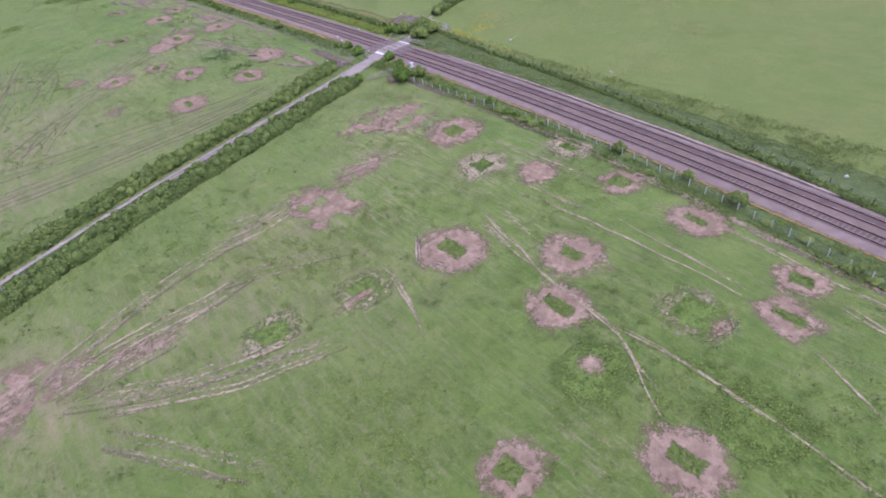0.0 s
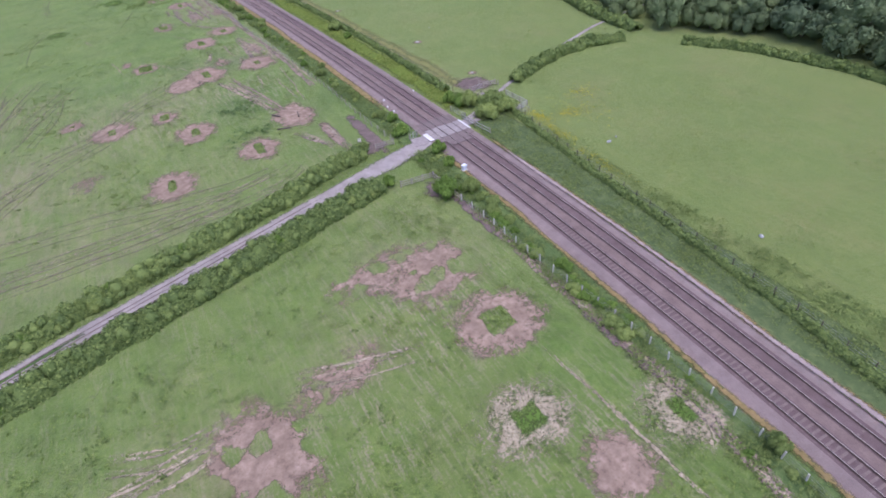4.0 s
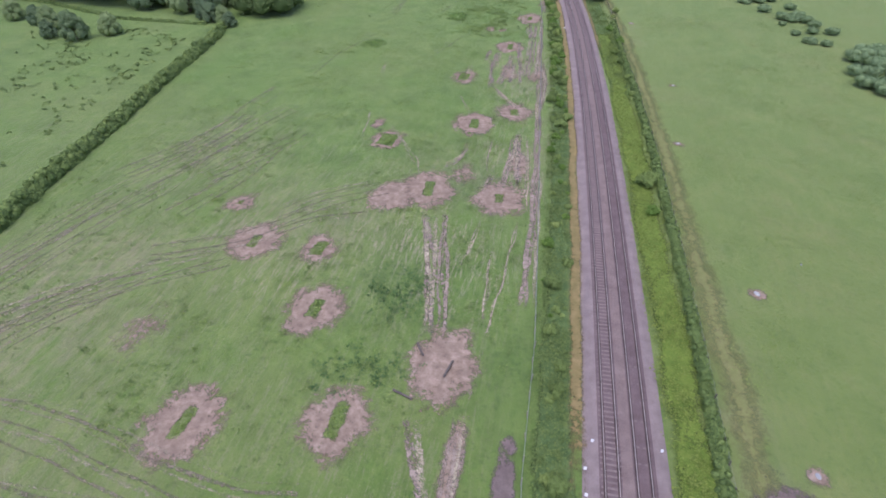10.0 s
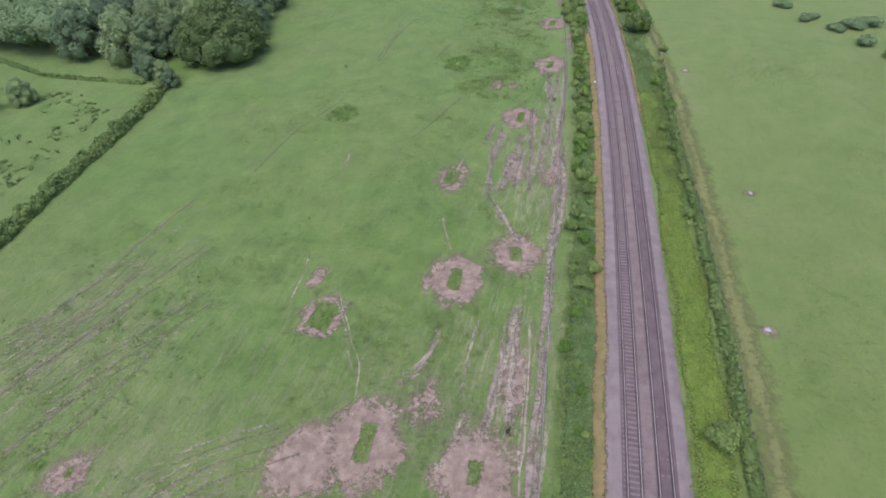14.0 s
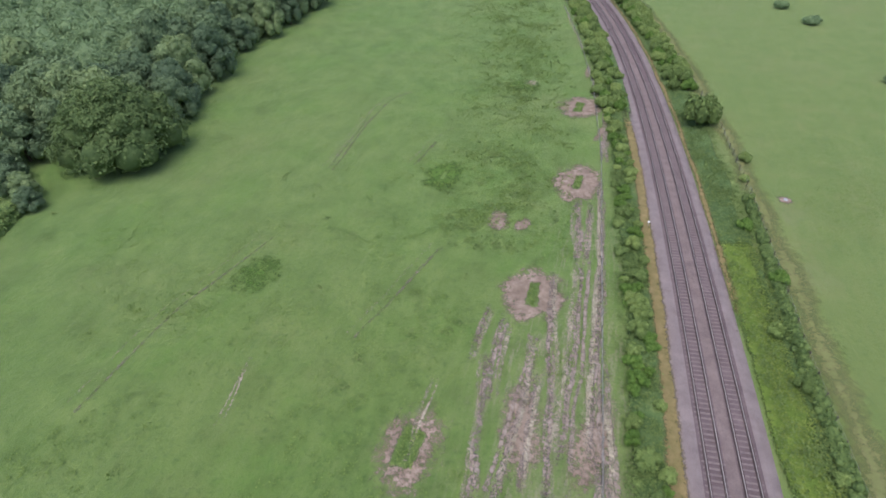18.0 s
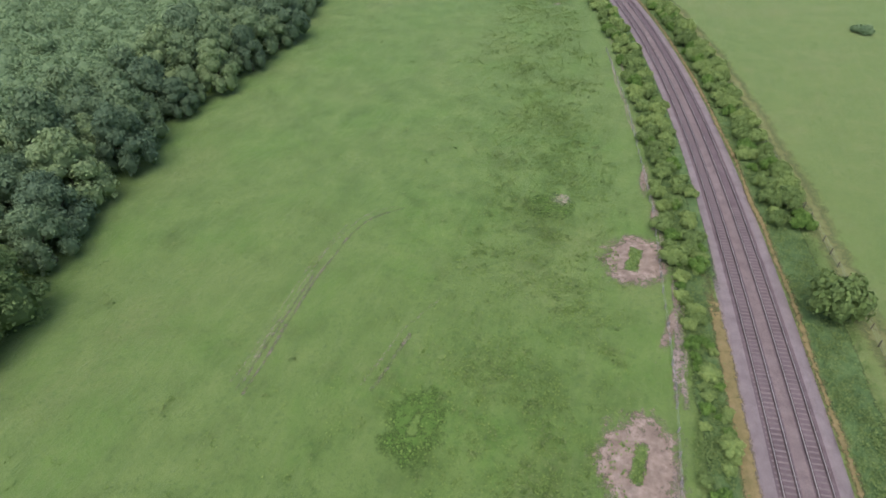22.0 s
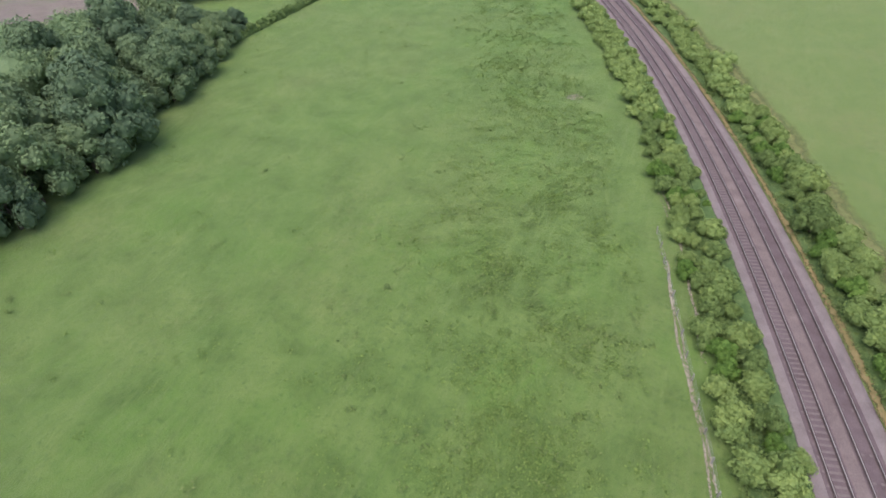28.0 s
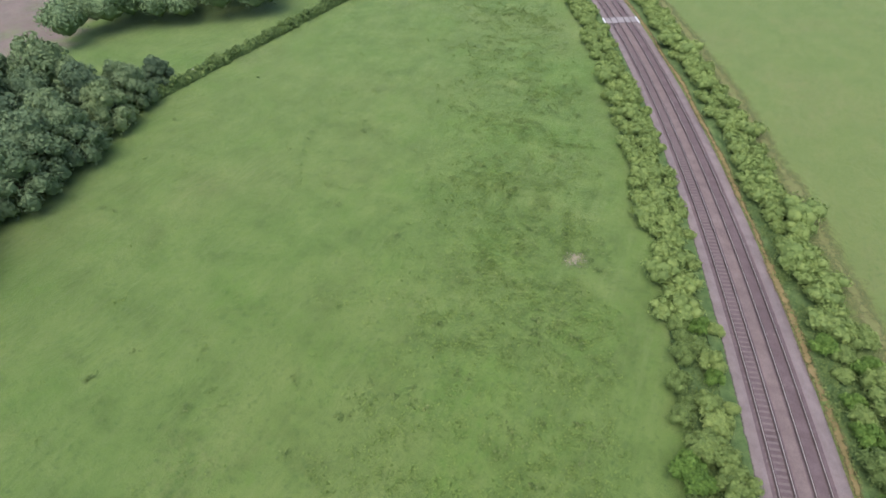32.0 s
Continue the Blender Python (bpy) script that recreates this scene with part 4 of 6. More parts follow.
def leaf_quads(p, n, size, rng, droop=0.0):
    """Small bent leaf sprays at the places p with the outward ways n."""
    k = len(p)
    n = n + rng.normal(0, 0.32, (k, 3))
    n /= np.linalg.norm(n, axis=1)[:, None] + 1e-9
    a = np.cross(n, rng.normal(size=(k, 3)))
    a /= np.linalg.norm(a, axis=1)[:, None] + 1e-9
    b = np.cross(n, a)
    s = size * rng.uniform(0.6, 1.35, (k, 1))
    w = s * rng.uniform(0.45, 0.8, (k, 1))
    verts = np.stack([p - a * s, p - b * w + n * s * 0.15, p + a * s, p + b * w + n * s * 0.15], 1).reshape(-1, 3)
    return verts, np.arange(4 * k).reshape(-1, 4)


def lobes_mesh(name, lobes, count, size, rng, material, core=0.8, fine=0):
    """A crown of leaf sprays over several lobes, with a dark body inside so that it isn't hollow."""
    lobes = np.asarray(lobes, float)
    solid = lobes
    if fine:
        extra = []
        for l in lobes:
            for i in range(fine):
                d = rng.normal(size=3)
                d[2] = abs(d[2]) if rng.random() < 0.8 else d[2]
                d /= np.linalg.norm(d)
                q = l[3] * rng.uniform(0.2, 0.36)
                extra.append((*(l[:3] + d * l[3:] * 0.86), q, q, q * 0.85))
        lobes = np.array(extra)
    if fine:
        lobes = np.concatenate([lobes, solid * np.array([1, 1, 1, 0.97, 0.97, 0.97])])
    area = np.minimum((lobes[:, 3] * lobes[:, 5]), 6.0)
    pick = rng.choice(len(lobes), count, p=area / area.sum())
    d = rng.normal(size=(count, 3))
    d /= np.linalg.norm(d, axis=1)[:, None]
    d[:, 2] = np.where(d[:, 2] < -0.35, -d[:, 2], d[:, 2])
    r = rng.uniform(0.86, 1.1, (count, 1))
    p = lobes[pick, :3] + d * lobes[pick, 3:] * r
    out = np.ones(count, bool)
    for l in solid:
        q = (p - l[:3]) / l[3:]
        out &= (q * q).sum(1) > 0.66
    p, d = p[out], d[out]
    v, f = leaf_quads(p, d / lobes[pick[out], 3:] * lobes[pick[out], 3:].mean(1, keepdims=True), size, rng)
    vs, fs = [v], [f]
    base = len(v)
    bm = bmesh.new()
    bmesh.ops.create_icosphere(bm, subdivisions=1, radius=1.0)
    iv = np.array([x.co for x in bm.verts])
    fi = np.array([[x.index for x in q.verts] for q in bm.faces])
    bm.free()
    faces = [tuple(q) for q in f]
    for l in solid:
        vs.append(l[:3] + iv * l[3:] * core * rng.uniform(0.88, 1.08, (len(iv), 1)))
        faces += [tuple(q) for q in fi + base]
        base += len(iv)
    return make_mesh(name, np.concatenate(vs), faces, material, smooth=True)


def trunk_mesh(height, r, rng, limbs=4):
    bm = bmesh.new()
    z, p = 0.0, Vector((0, 0, -0.3))
    for i in range(4):
        q = Vector((rng.normal(0, 0.12) * i, rng.normal(0, 0.12) * i, height * (i + 1) / 4))
        m = Matrix.Translation((p + q) / 2) @ (q - p).to_track_quat("Z", "Y").to_matrix().to_4x4()
        bmesh.ops.create_cone(bm, cap_ends=False, segments=7, radius1=r * (1 - i * 0.17), radius2=r * (1 - (i + 1) * 0.17), depth=(q - p).length * 1.04, matrix=m)
        p = q
    for i in range(limbs):
        a = i * 6.28 / limbs + rng.uniform(-0.4, 0.4)
        s = Vector((0, 0, height * rng.uniform(0.5, 0.95)))
        e = s + Vector((math.cos(a), math.sin(a), 0.7)) * height * 0.55
        m = Matrix.Translation((s + e) / 2) @ (e - s).to_track_quat("Z", "Y").to_matrix().to_4x4()
        bmesh.ops.create_cone(bm, cap_ends=False, segments=5, radius1=r * 0.42, radius2=r * 0.12, depth=(e - s).length, matrix=m)
    me = bpy.data.meshes.new("trunk")
    bm.to_mesh(me)
    bm.free()
    me.materials.append(BARK)
    return me


def tree_kind(seed, height, spread, count, size, material, label, lobes=11):
    rng = np.random.default_rng(seed)
    ob = tagged(new("tree"), label, "tree", group="trees of the wood")
    ls = [(0, 0, height * 0.62, spread * 0.62, spread * 0.62, height * 0.34)]
    for i in range(lobes):
        a, q = i * 2.4 + rng.uniform(-0.3, 0.3), math.sqrt((i + 0.5) / lobes)
        rad = spread * rng.uniform(0.28, 0.42)
        h = height * (0.88 - 0.5 * q * q) + rng.uniform(-0.05, 0.05) * height
        ls.append((math.cos(a) * q * spread * 0.72, math.sin(a) * q * spread * 0.72, h - rad * 0.5, rad, rad, rad * rng.uniform(0.75, 1.0)))
    for i in range(6):
        a = i * 1.05 + rng.uniform(-0.2, 0.2)
        ls.append((math.cos(a) * spread * 0.7, math.sin(a) * spread * 0.7, height * 0.21, spread * 0.33, spread * 0.33, height * 0.2))
    child("trunk", trunk_mesh(height * 0.45, spread * 0.07, rng), ob, "rough brown bark")
    child("crown", lobes_mesh("crown", ls, count, size, rng, material, fine=9), ob)
    return ob


def bush_kind(seed, height, spread, count, size, material, label, name="bush"):
    rng = np.random.default_rng(seed)
    ob = tagged(new(name), label, "bush", group="bushes along the railway")
    ls = []
    for i in range(8):
        a, q = i * 2.4 + rng.uniform(-0.4, 0.4), math.sqrt(i / 8)
        rad = spread * rng.uniform(0.34, 0.5)
        ls.append((math.cos(a) * q * spread * 0.65, math.sin(a) * q * spread * 0.65, height * (0.62 - 0.3 * q) * rng.uniform(0.85, 1.15), rad, rad, height * rng.uniform(0.3, 0.42)))
    bm = bmesh.new()
    for i in range(5):
        a = i * 1.3
        bar(bm, (0, 0, -0.2), (math.cos(a) * spread * 0.4, math.sin(a) * spread * 0.4, height * 0.6), 0.04, 5)
    part("stems", bm, BARK, ob, "thin brown woody stems")
    child("foliage", lobes_mesh("foliage", ls, count, size, rng, material, fine=4), ob)
    return ob


def place(kinds, used, x, y, s, turn=None, rng=RNG, squash=1.0):
    """Sets one of the kinds of plant at a place: the first time itself, then copies."""
    i = int(rng.integers(len(kinds)))
    t = rng.uniform(0, 360) if turn is None else turn
    m = pose(x, y, GZ, 0, 0, t) @ Matrix.Diagonal((s, s, s * squash, 1))
    if i not in used:
        used.add(i)
        kinds[i].matrix_basis = m
        return kinds[i]
    ob = kinds[i].copy()
    scene.collection.objects.link(ob)
    ob.matrix_basis = m
    for c in kinds[i].children:
        d = c.copy()
        scene.collection.objects.link(d)
        d.parent = ob
    return ob


def inside(x, y, poly):
    hit, j = False, len(poly) - 1
    for i in range(len(poly)):
        (xi, yi), (xj, yj) = poly[i], poly[j]
        if (yi > y) != (yj > y) and x < (xj - xi) * (y - yi) / (yj - yi) + xi:
            hit = not hit
        j = i
    return hit


OAKS = [tree_kind(100 + i, 15.0 + 1.2 * (i % 3), 7.0 + 0.6 * (i % 2), 7600, 0.34, LEAF_OAK, "tall broadleaved tree in full dark green summer leaf", 14) for i in range(5)]
GREAT_OAK = tree_kind(150, 17.0, 13.0, 34000, 0.33, LEAF_GREAT, "great spreading oak in full leaf at the wood's corner", 26)
GREAT_OAK.matrix_basis = pose(-119.5, 180.5, GZ, 0, 0, 40)
OAK_USED = set()
WOOD_W = [(-140, 172), (-130, 190), (-119.5, 198), (-121, 212), (-126, 228), (-129.5, 247), (-130.5, 262), (-131, 280), (-134.5, 300), (-140.5, 322), (-146, 340), (-150.5, 354), (-168, 351), (-184, 337), (-204, 314), (-265, 285), (-275, 180), (-175, 172), (-160, 177), (-146, 168)]
WOOD_E = [(71, 5), (73, 24), (79, 40), (93, 97), (108, 136.8), (163, 131), (160, -62), (84, -60), (82, -48), (86, -32), (83, -14), (76, -4)]


def edge_distance(x, y, poly):
    best = 1e9
    for (ax, ay), (bx, by) in zip(poly, poly[1:] + poly[:1]):
        t = max(0, min(1, ((x - ax) * (bx - ax) + (y - ay) * (by - ay)) / ((bx - ax) ** 2 + (by - ay) ** 2)))
        best = min(best, math.hypot(x - ax - t * (bx - ax), y - ay - t * (by - ay)))
    return best


DEEP = []


def plant_wood(poly, step, depth, seen):
    xs, ys = [p[0] for p in poly], [p[1] for p in poly]
    row = 0
    y = min(ys)
    while y < max(ys):
        x = min(xs) + (step / 2 if row % 2 else 0)
        while x < max(xs):
            px, py = x + RNG.uniform(-2, 2), y + RNG.uniform(-2, 2)
            if inside(px, py, poly):
                if edge_distance(px, py, poly) < depth and seen(px, py):
                    place(OAKS, OAK_USED, px, py, RNG.uniform(0.52, 1.1), squash=RNG.uniform(0.95, 1.2))
                else:
                    DEEP.append((px, py, RNG.uniform(0.7, 1.05)))
            x += step
        y += step * 0.87
        row += 1


plant_wood(WOOD_W, 8.6, 25, lambda x, y: x > -172)
plant_wood(WOOD_E, 9.2, 20, lambda x, y: x < 108)
for x, y, s in [(-146, 338, 0.75), (-150, 348, 0.7), (-153, 357, 0.62), (-155, 365, 0.5), (-158, 358, 0.6), (-133, 163, 0.45), (-128, 162, 0.4), (-124, 159, 0.35), (-137, 166, 0.5)]:
    place(OAKS, OAK_USED, x, y, s)
for x, y, s in [(-166, 136, 0.62), (-158.3, 143, 0.5), (-182, 144, 0.5), (-176, 136, 0.4), (-204, 152, 0.5), (-191, 148, 0.45)]:
    place(OAKS, OAK_USED, x, y, s)
for i in range(40):
    q, w = RNG.uniform(0, 1), RNG.uniform(0, 1)
    DEEP.append((-197 + 36 * q - 24 * w, 368 + 43 * q + 20 * w, RNG.uniform(0.6, 0.95)))
for i in range(22):
    DEEP.append((-185 - i * 5, 215 + i * 2 + RNG.uniform(-3, 3), RNG.uniform(0.7, 1.0)))


def joined_canopy(name, spots, kind, count, size, material, label, category, low=0.55):
    """Plants that nobody could count, as one mass of leaf sprays over rounded crowns."""
    rng = np.random.default_rng(31)
    lobes = []
    for x, y, s in spots:
        h, r = kind
        lobes.append((x, y, GZ + h * s * low, r * s * 0.85, r * s * 0.85, h * s * 0.42))
        for i in range(6):
            a = i * 1.05 + rng.uniform(-0.4, 0.4)
            q = r * s * rng.uniform(0.32, 0.48)
            lobes.append((x + math.cos(a) * r * s * 0.55, y + math.sin(a) * r * s * 0.55, GZ + h * s * rng.uniform(low, low + 0.23), q, q, q * 0.85))
    lobes = np.array(lobes)
    vs, fs, base = [], [], 0
    for k in range(0, len(lobes), 7):
        group = lobes[k:k + 7]
        heavy = np.r_[3.0, np.ones(6)]
        pick = rng.choice(7, count, p=heavy / heavy.sum())
        d = rng.normal(size=(count, 3))
        d[:, 2] = np.abs(d[:, 2]) - 0.25
        d /= np.linalg.norm(d, axis=1)[:, None]
        p = group[pick, :3] + d * group[pick, 3:] * rng.uniform(0.86, 1.06, (count, 1)) + rng.normal(size=(90, 3))[rng.integers(0, 90, count)] * 0.05 * kind[1]
        v, f = leaf_quads(p, d, size, rng)
        vs.append(v)
        fs.append(f + base)
        base += len(v)
    bm = bmesh.new()
    bmesh.ops.create_icosphere(bm, subdivisions=1, radius=1.0)
    iv = np.array([x.co for x in bm.verts])
    fi = np.array([[x.index for x in q.verts] for q in bm.faces])
    bm.free()
    faces = [tuple(q) for f in fs for q in f]
    for l in lobes:
        vs.append(l[:3] + iv * l[3:] * 0.78)
        faces += [tuple(q) for q in fi + base]
        base += len(iv)
    return tagged(new(name, make_mesh(name, np.concatenate(vs), faces, material, smooth=True)), label, category, kind="stuff")


joined_canopy("woodland", DEEP, (15.0, 7.0), 1700, 0.37, LEAF_DEEP, "deep mass of dark green woodland canopy", "woodland")

BUSHES = [bush_kind(200 + i, 2.4 + 0.3 * (i % 3), 1.9 + 0.25 * (i % 2), 1300, 0.15, LEAF_BUSH, "dense rounded green bush beside the railway fence") for i in range(4)]
BUSH_USED = set()
FRESH = [bush_kind(220 + i, 2.2, 1.7, 1200, 0.15, LEAF_FRESH, "young bright green bush beside the railway", "young_bush") for i in range(2)]
FRESH_USED = set()


def bush(x, y, s=1.0, fresh=False, squash=1.0):
    if fresh:
        return place(FRESH, FRESH_USED, x, y, s, squash=squash)
    return place(BUSHES, BUSH_USED, x, y, s, squash=squash)


# lone bushes near the crossing and along the verges
for x, y, s, fr in [(-11.6, -20.8, 1.55, 1), (-5.3, -7.4, 1.05, 1), (-6.1, -12.8, 0.8, 1), (-7.7, -22.5, 0.9, 0), (-6.4, 10.2, 0.9, 1), (-7.1, 3.9, 1.0, 1), (-8.5, 3.3, 0.9, 1), (-9.2, 46.1, 0.8, 0), (7.6, 78.9, 1.15, 0), (7.7, 68.8, 0.85, 1),
                    (12.6, 0.8, 1.9, 0), (9.9, -1.4, 1.4, 0), (14.2, -1.5, 1.2, 0), (8.4, 7.1, 1.2, 1), (7.6, 10.1, 1.1, 1), (9.7, 5.3, 1.2, 0), (9.2, 9.4, 0.9, 0), (-8.6, -77.6, 0.7, 0), (-9.2, -90.3, 0.6, 0), (-10.6, -98.6, 0.9, 0), (-10.3, 55.9, 0.75, 1), (-11.3, 88.8, 0.7, 1),
                    (-11.3, 132.5, 0.9, 0), (-12.4, 115.7, 0.7, 0), (-11.5, 154.7, 0.75, 0), (0.3, 217.6, 2.3, 0), (3.2, 219.0, 0.9, 0), (7.6, 202.4, 0.75, 0), (6.5, 194.6, 0.6, 0), (4.4, 179.1, 0.9, 1), (7.2, 166.3, 0.95, 1), (5.0, 155.1, 0.7, 0), (6.4, 146.7, 0.7, 0), (-7.1, -28.0, 0.7, 0), (-7.6, -33.2, 0.6, 0), (-7.4, 13.9, 0.7, 0), (-7.9, 26.0, 0.6, 0), (-9.1, 36.3, 0.6, 0), (7.8, 123.7, 0.6, 0), (7.6, 135.2, 0.55, 0)]:
    bush(x, y, s, bool(fr), 1.35 if s > 2 else 1.0)
y = 96.0
while y < 226:
    p = beside(np.array(y), RNG.uniform(-10.2, -6.4))
    bush(p[0], p[1], RNG.uniform(0.4, 0.95), RNG.random() < 0.4, RNG.uniform(0.7, 1.1))
    y += RNG.uniform(2.5, 5.0) if y < 128 else RNG.uniform(0.9, 2.2)
FAR_BUSHES = []
y = 224.0
while y < 640:
    for o0, o1, s in ((-10.9, -8.9, 0.95), (-8.4, -6.4, 0.95), (-6.2, -4.9, 0.6), (6.9, 8.8, 0.9), (9.2, 11.6, 1.05)):
        if (o0 > 0 and y < 236) or (s < 0.7 and RNG.random() < 0.6):
            continue
        p = beside(np.array(y), RNG.uniform(o0, o1))
        k = s * RNG.uniform(0.7, 1.25) * (1.5 if o0 not in (-8.4, -6.2) and RNG.random() < 0.1 else 1.0)
        if y < 345:
            bush(p[0], p[1] + RNG.uniform(-1, 1), k, RNG.random() < 0.15)
        else:
            FAR_BUSHES.append((p[0], p[1] + RNG.uniform(-1, 1), k))
    y += 2.4
# thickets along the far edge of the eastern pasture
EAST_SCRUB = []
for x, y, r, n in [(73.5, 163, 2.0, 3), (79, 165, 2.2, 4), (84.5, 167, 2.2, 3), (80.5, 152, 2.2, 4), (86.5, 156, 2.2, 3), (79.5, 158, 2.0, 3), (71.5, 151, 1.6, 3), (71, 143, 1.7, 3), (71.5, 137.5, 1.6, 2), (74.5, 141, 1.6, 2), (73.5, 124.5, 1.5, 1), (73, 118.5, 1.5, 2), (74, 114, 1.4, 2), (76.5, 113.5, 1.2, 1),
                   (81.5, 123.5, 1.8, 2), (84, 121, 1.9, 2), (82, 115.5, 1.7, 2), (70.7, 176, 1.1, 1), (76.4, 189, 1.3, 1), (67, 177, 0.9, 1), (85, 141.5, 1.0, 1), (84.5, 134, 0.9, 2), (52, 235, 1.1, 3), (56.5, 225, 1.1, 3), (62.5, 228, 1.4, 3), (61.7, 214, 1.4, 1), (67.5, 231, 1.5, 3), (63.5, 197, 0.9, 1),
                   (72, 219.5, 1.4, 1), (66.5, 204.5, 1.4, 3), (69.5, 205, 1.4, 2), (71.5, 203.5, 1.2, 2), (73.5, 197, 1.4, 1), (70.5, 189, 1.2, 1), (64.5, 186, 0.9, 1), (66, 178, 1.2, 1), (46.5, 246, 1.1, 3), (39, 295, 1.2, 3), (34, 313, 1.2, 3), (28.5, 331, 1.2, 3)]:
    EAST_SCRUB += [(x + RNG.normal() * r * 0.8 * (n > 1), y + RNG.normal() * r * 0.8 * (n > 1), r * RNG.uniform(0.75, 1.05)) for _ in range(n)]
joined_canopy("thicket", EAST_SCRUB, (2.3, 2.0), 520, 0.2, LEAF_DEEP, "dull green thorn thickets along the pasture edge", "scrub", low=0.32)
joined_canopy("scrub", FAR_BUSHES, (2.6, 2.0), 330, 0.22, LEAF_BUSH, "thick green lineside scrub", "scrub", low=0.36)


def hedge(name, line, width, height, density, size, material, label, seed, core=True):
    """A clipped field hedge: an uneven body set thick with leaves."""
    rng = np.random.default_rng(seed)
    p = []
    for (ax, ay), (bx, by) in zip(line, line[1:]):
        n = max(2, int(math.hypot(bx - ax, by - ay) / 0.9))
        p += [(ax + (bx - ax) * i / n, ay + (by - ay) * i / n) for i in range(n)]
    p = np.array(p)
    for _ in range(6):
        p[1:-1] = (p[:-2] + 2 * p[1:-1] + p[2:]) / 4
    d = np.gradient(p, axis=0)
    d /= np.linalg.norm(d, axis=1)[:, None] + 1e-9
    nrm = np.stack([-d[:, 1], d[:, 0]], 1)
    k = np.arange(len(p))
    hv = 1 + 0.45 * np.array([noise.noise(Vector((i * 0.3, seed, 0))) for i in k]) + 0.15 * rng.normal(size=len(p))
    wv = 1 + 0.4 * np.array([noise.noise(Vector((i * 0.22, seed, 7))) for i in k])
    count = int(len(p) * density)
    j = rng.integers(0, len(p) - 1, count)
    ang = rng.uniform(-0.15, math.pi + 0.15, count)
    r = rng.uniform(0.82, 1.12, count)
    ca, sa = np.cos(ang) * r * width / 2 * wv[j], np.maximum(0.02, np.sin(ang)) * r * height * hv[j]
    along = rng.uniform(0, 0.9, count)
    q = np.stack([p[j, 0] + nrm[j, 0] * ca + d[j, 0] * along, p[j, 1] + nrm[j, 1] * ca + d[j, 1] * along, GZ + sa], 1)
    way = np.stack([nrm[j, 0] * np.cos(ang), nrm[j, 1] * np.cos(ang), np.sin(ang) + 0.2], 1)
    # rounded shoots and clumps that break the outline
    lumps = int(len(p) * 2.2)
    lj = rng.integers(0, len(p) - 1, lumps)
    la = rng.uniform(0.1, math.pi - 0.1, lumps)
    lr = rng.uniform(0.16, 0.34, lumps) * min(width, height * 1.7)
    lc = np.stack([p[lj, 0] + nrm[lj, 0] * np.cos(la) * width * 0.42 * wv[lj], p[lj, 1] + nrm[lj, 1] * np.cos(la) * width * 0.42 * wv[lj], GZ + np.sin(la) * height * 0.85 * hv[lj]], 1)
    pick = rng.integers(0, lumps, int(count * 0.8))
    lw = rng.normal(size=(len(pick), 3))
    lw[:, 2] = np.abs(lw[:, 2]) * 0.9
    lw /= np.linalg.norm(lw, axis=1)[:, None]
    q = np.concatenate([q, lc[pick] + lw * lr[pick, None] * rng.uniform(0.95, 1.15, (len(pick), 1))])
    way = np.concatenate([way, lw])
    v, f = leaf_quads(q, way, size, rng)
    ring = np.linspace(0, math.pi, 7)
    body = np.stack([np.stack([p[:, 0] + nrm[:, 0] * math.cos(a) * width * 0.42 * wv, p[:, 1] + nrm[:, 1] * math.cos(a) * width * 0.42 * wv, GZ - 0.1 + math.sin(a) * height * 0.86 * hv], -1) for a in ring], 1)
    n, m = body.shape[:2]
    i = (np.arange(n - 1)[:, None] * m + np.arange(m - 1)).ravel()
    bf = np.stack([i, i + 1, i + 1 + m, i + m], -1) + len(v)
    bm = bmesh.new()
    bmesh.ops.create_icosphere(bm, subdivisions=1, radius=1.0)
    iv = np.array([x.co for x in bm.verts])
    fi = np.array([[x.index for x in t.verts] for t in bm.faces])
    bm.free()
    base = len(v)
    lv = (lc[:, None] + iv[None] * lr[:, None, None] * rng.uniform(0.85, 1.1, (lumps, len(iv), 1))).reshape(-1, 3)
    lf = (fi[None] + (np.arange(lumps) * len(iv))[:, None, None]).reshape(-1, 3) + base
    ob = tagged(new(name), label, "hedge", group="field hedges")
    child("hedge_body", make_mesh("hedge_body", body.reshape(-1, 3), bf - len(v), material, smooth=True), ob, "dense inner growth of the hedge")
    child("foliage", make_mesh("foliage", np.concatenate([v, lv]), [tuple(t) for t in f] + [tuple(t) for t in lf], material, smooth=True), ob, "leafy uneven shoots")
    return ob


def shifted(line, off):
    pts = np.array(line)
    d = np.gradient(pts, axis=0)
    d /= np.linalg.norm(d, axis=1)[:, None]
    return [tuple(p + np.array((-q[1], q[0])) * off) for p, q in zip(pts, d)]


NORTH_HEDGE = shifted(LANE_LINE, 4.7)[:-3] + [(-27.0, -1.6), (-20.5, 0.4), (-16.5, 1.2)]
SOUTH_HEDGE = shifted(LANE_LINE, -5.0)[:-3] + [(-26.5, -13.0), (-18.6, -11.2)]
hedge("hedge", NORTH_HEDGE, 3.6, 1.9, 150, 0.18, LEAF_HEDGE, "uneven green field hedge along the lane", 1)
hedge("hedge", SOUTH_HEDGE, 4.8, 2.0, 190, 0.18, LEAF_HEDGE, "thick broad green field hedge along the lane", 2)
for line in (NORTH_HEDGE[1:], SOUTH_HEDGE[1:]):
    for (ax, ay), (bx, by) in zip(line, line[1:]):
        for _ in range(4):
            t = RNG.random()
            tagged(bush(ax + (bx - ax) * t + RNG.uniform(-1.1, 1.1), ay + (by - ay) * t + RNG.uniform(-1.1, 1.1), RNG.uniform(0.5, 0.9), RNG.random() < 0.35), "leafy bush growing out of the lane hedge")
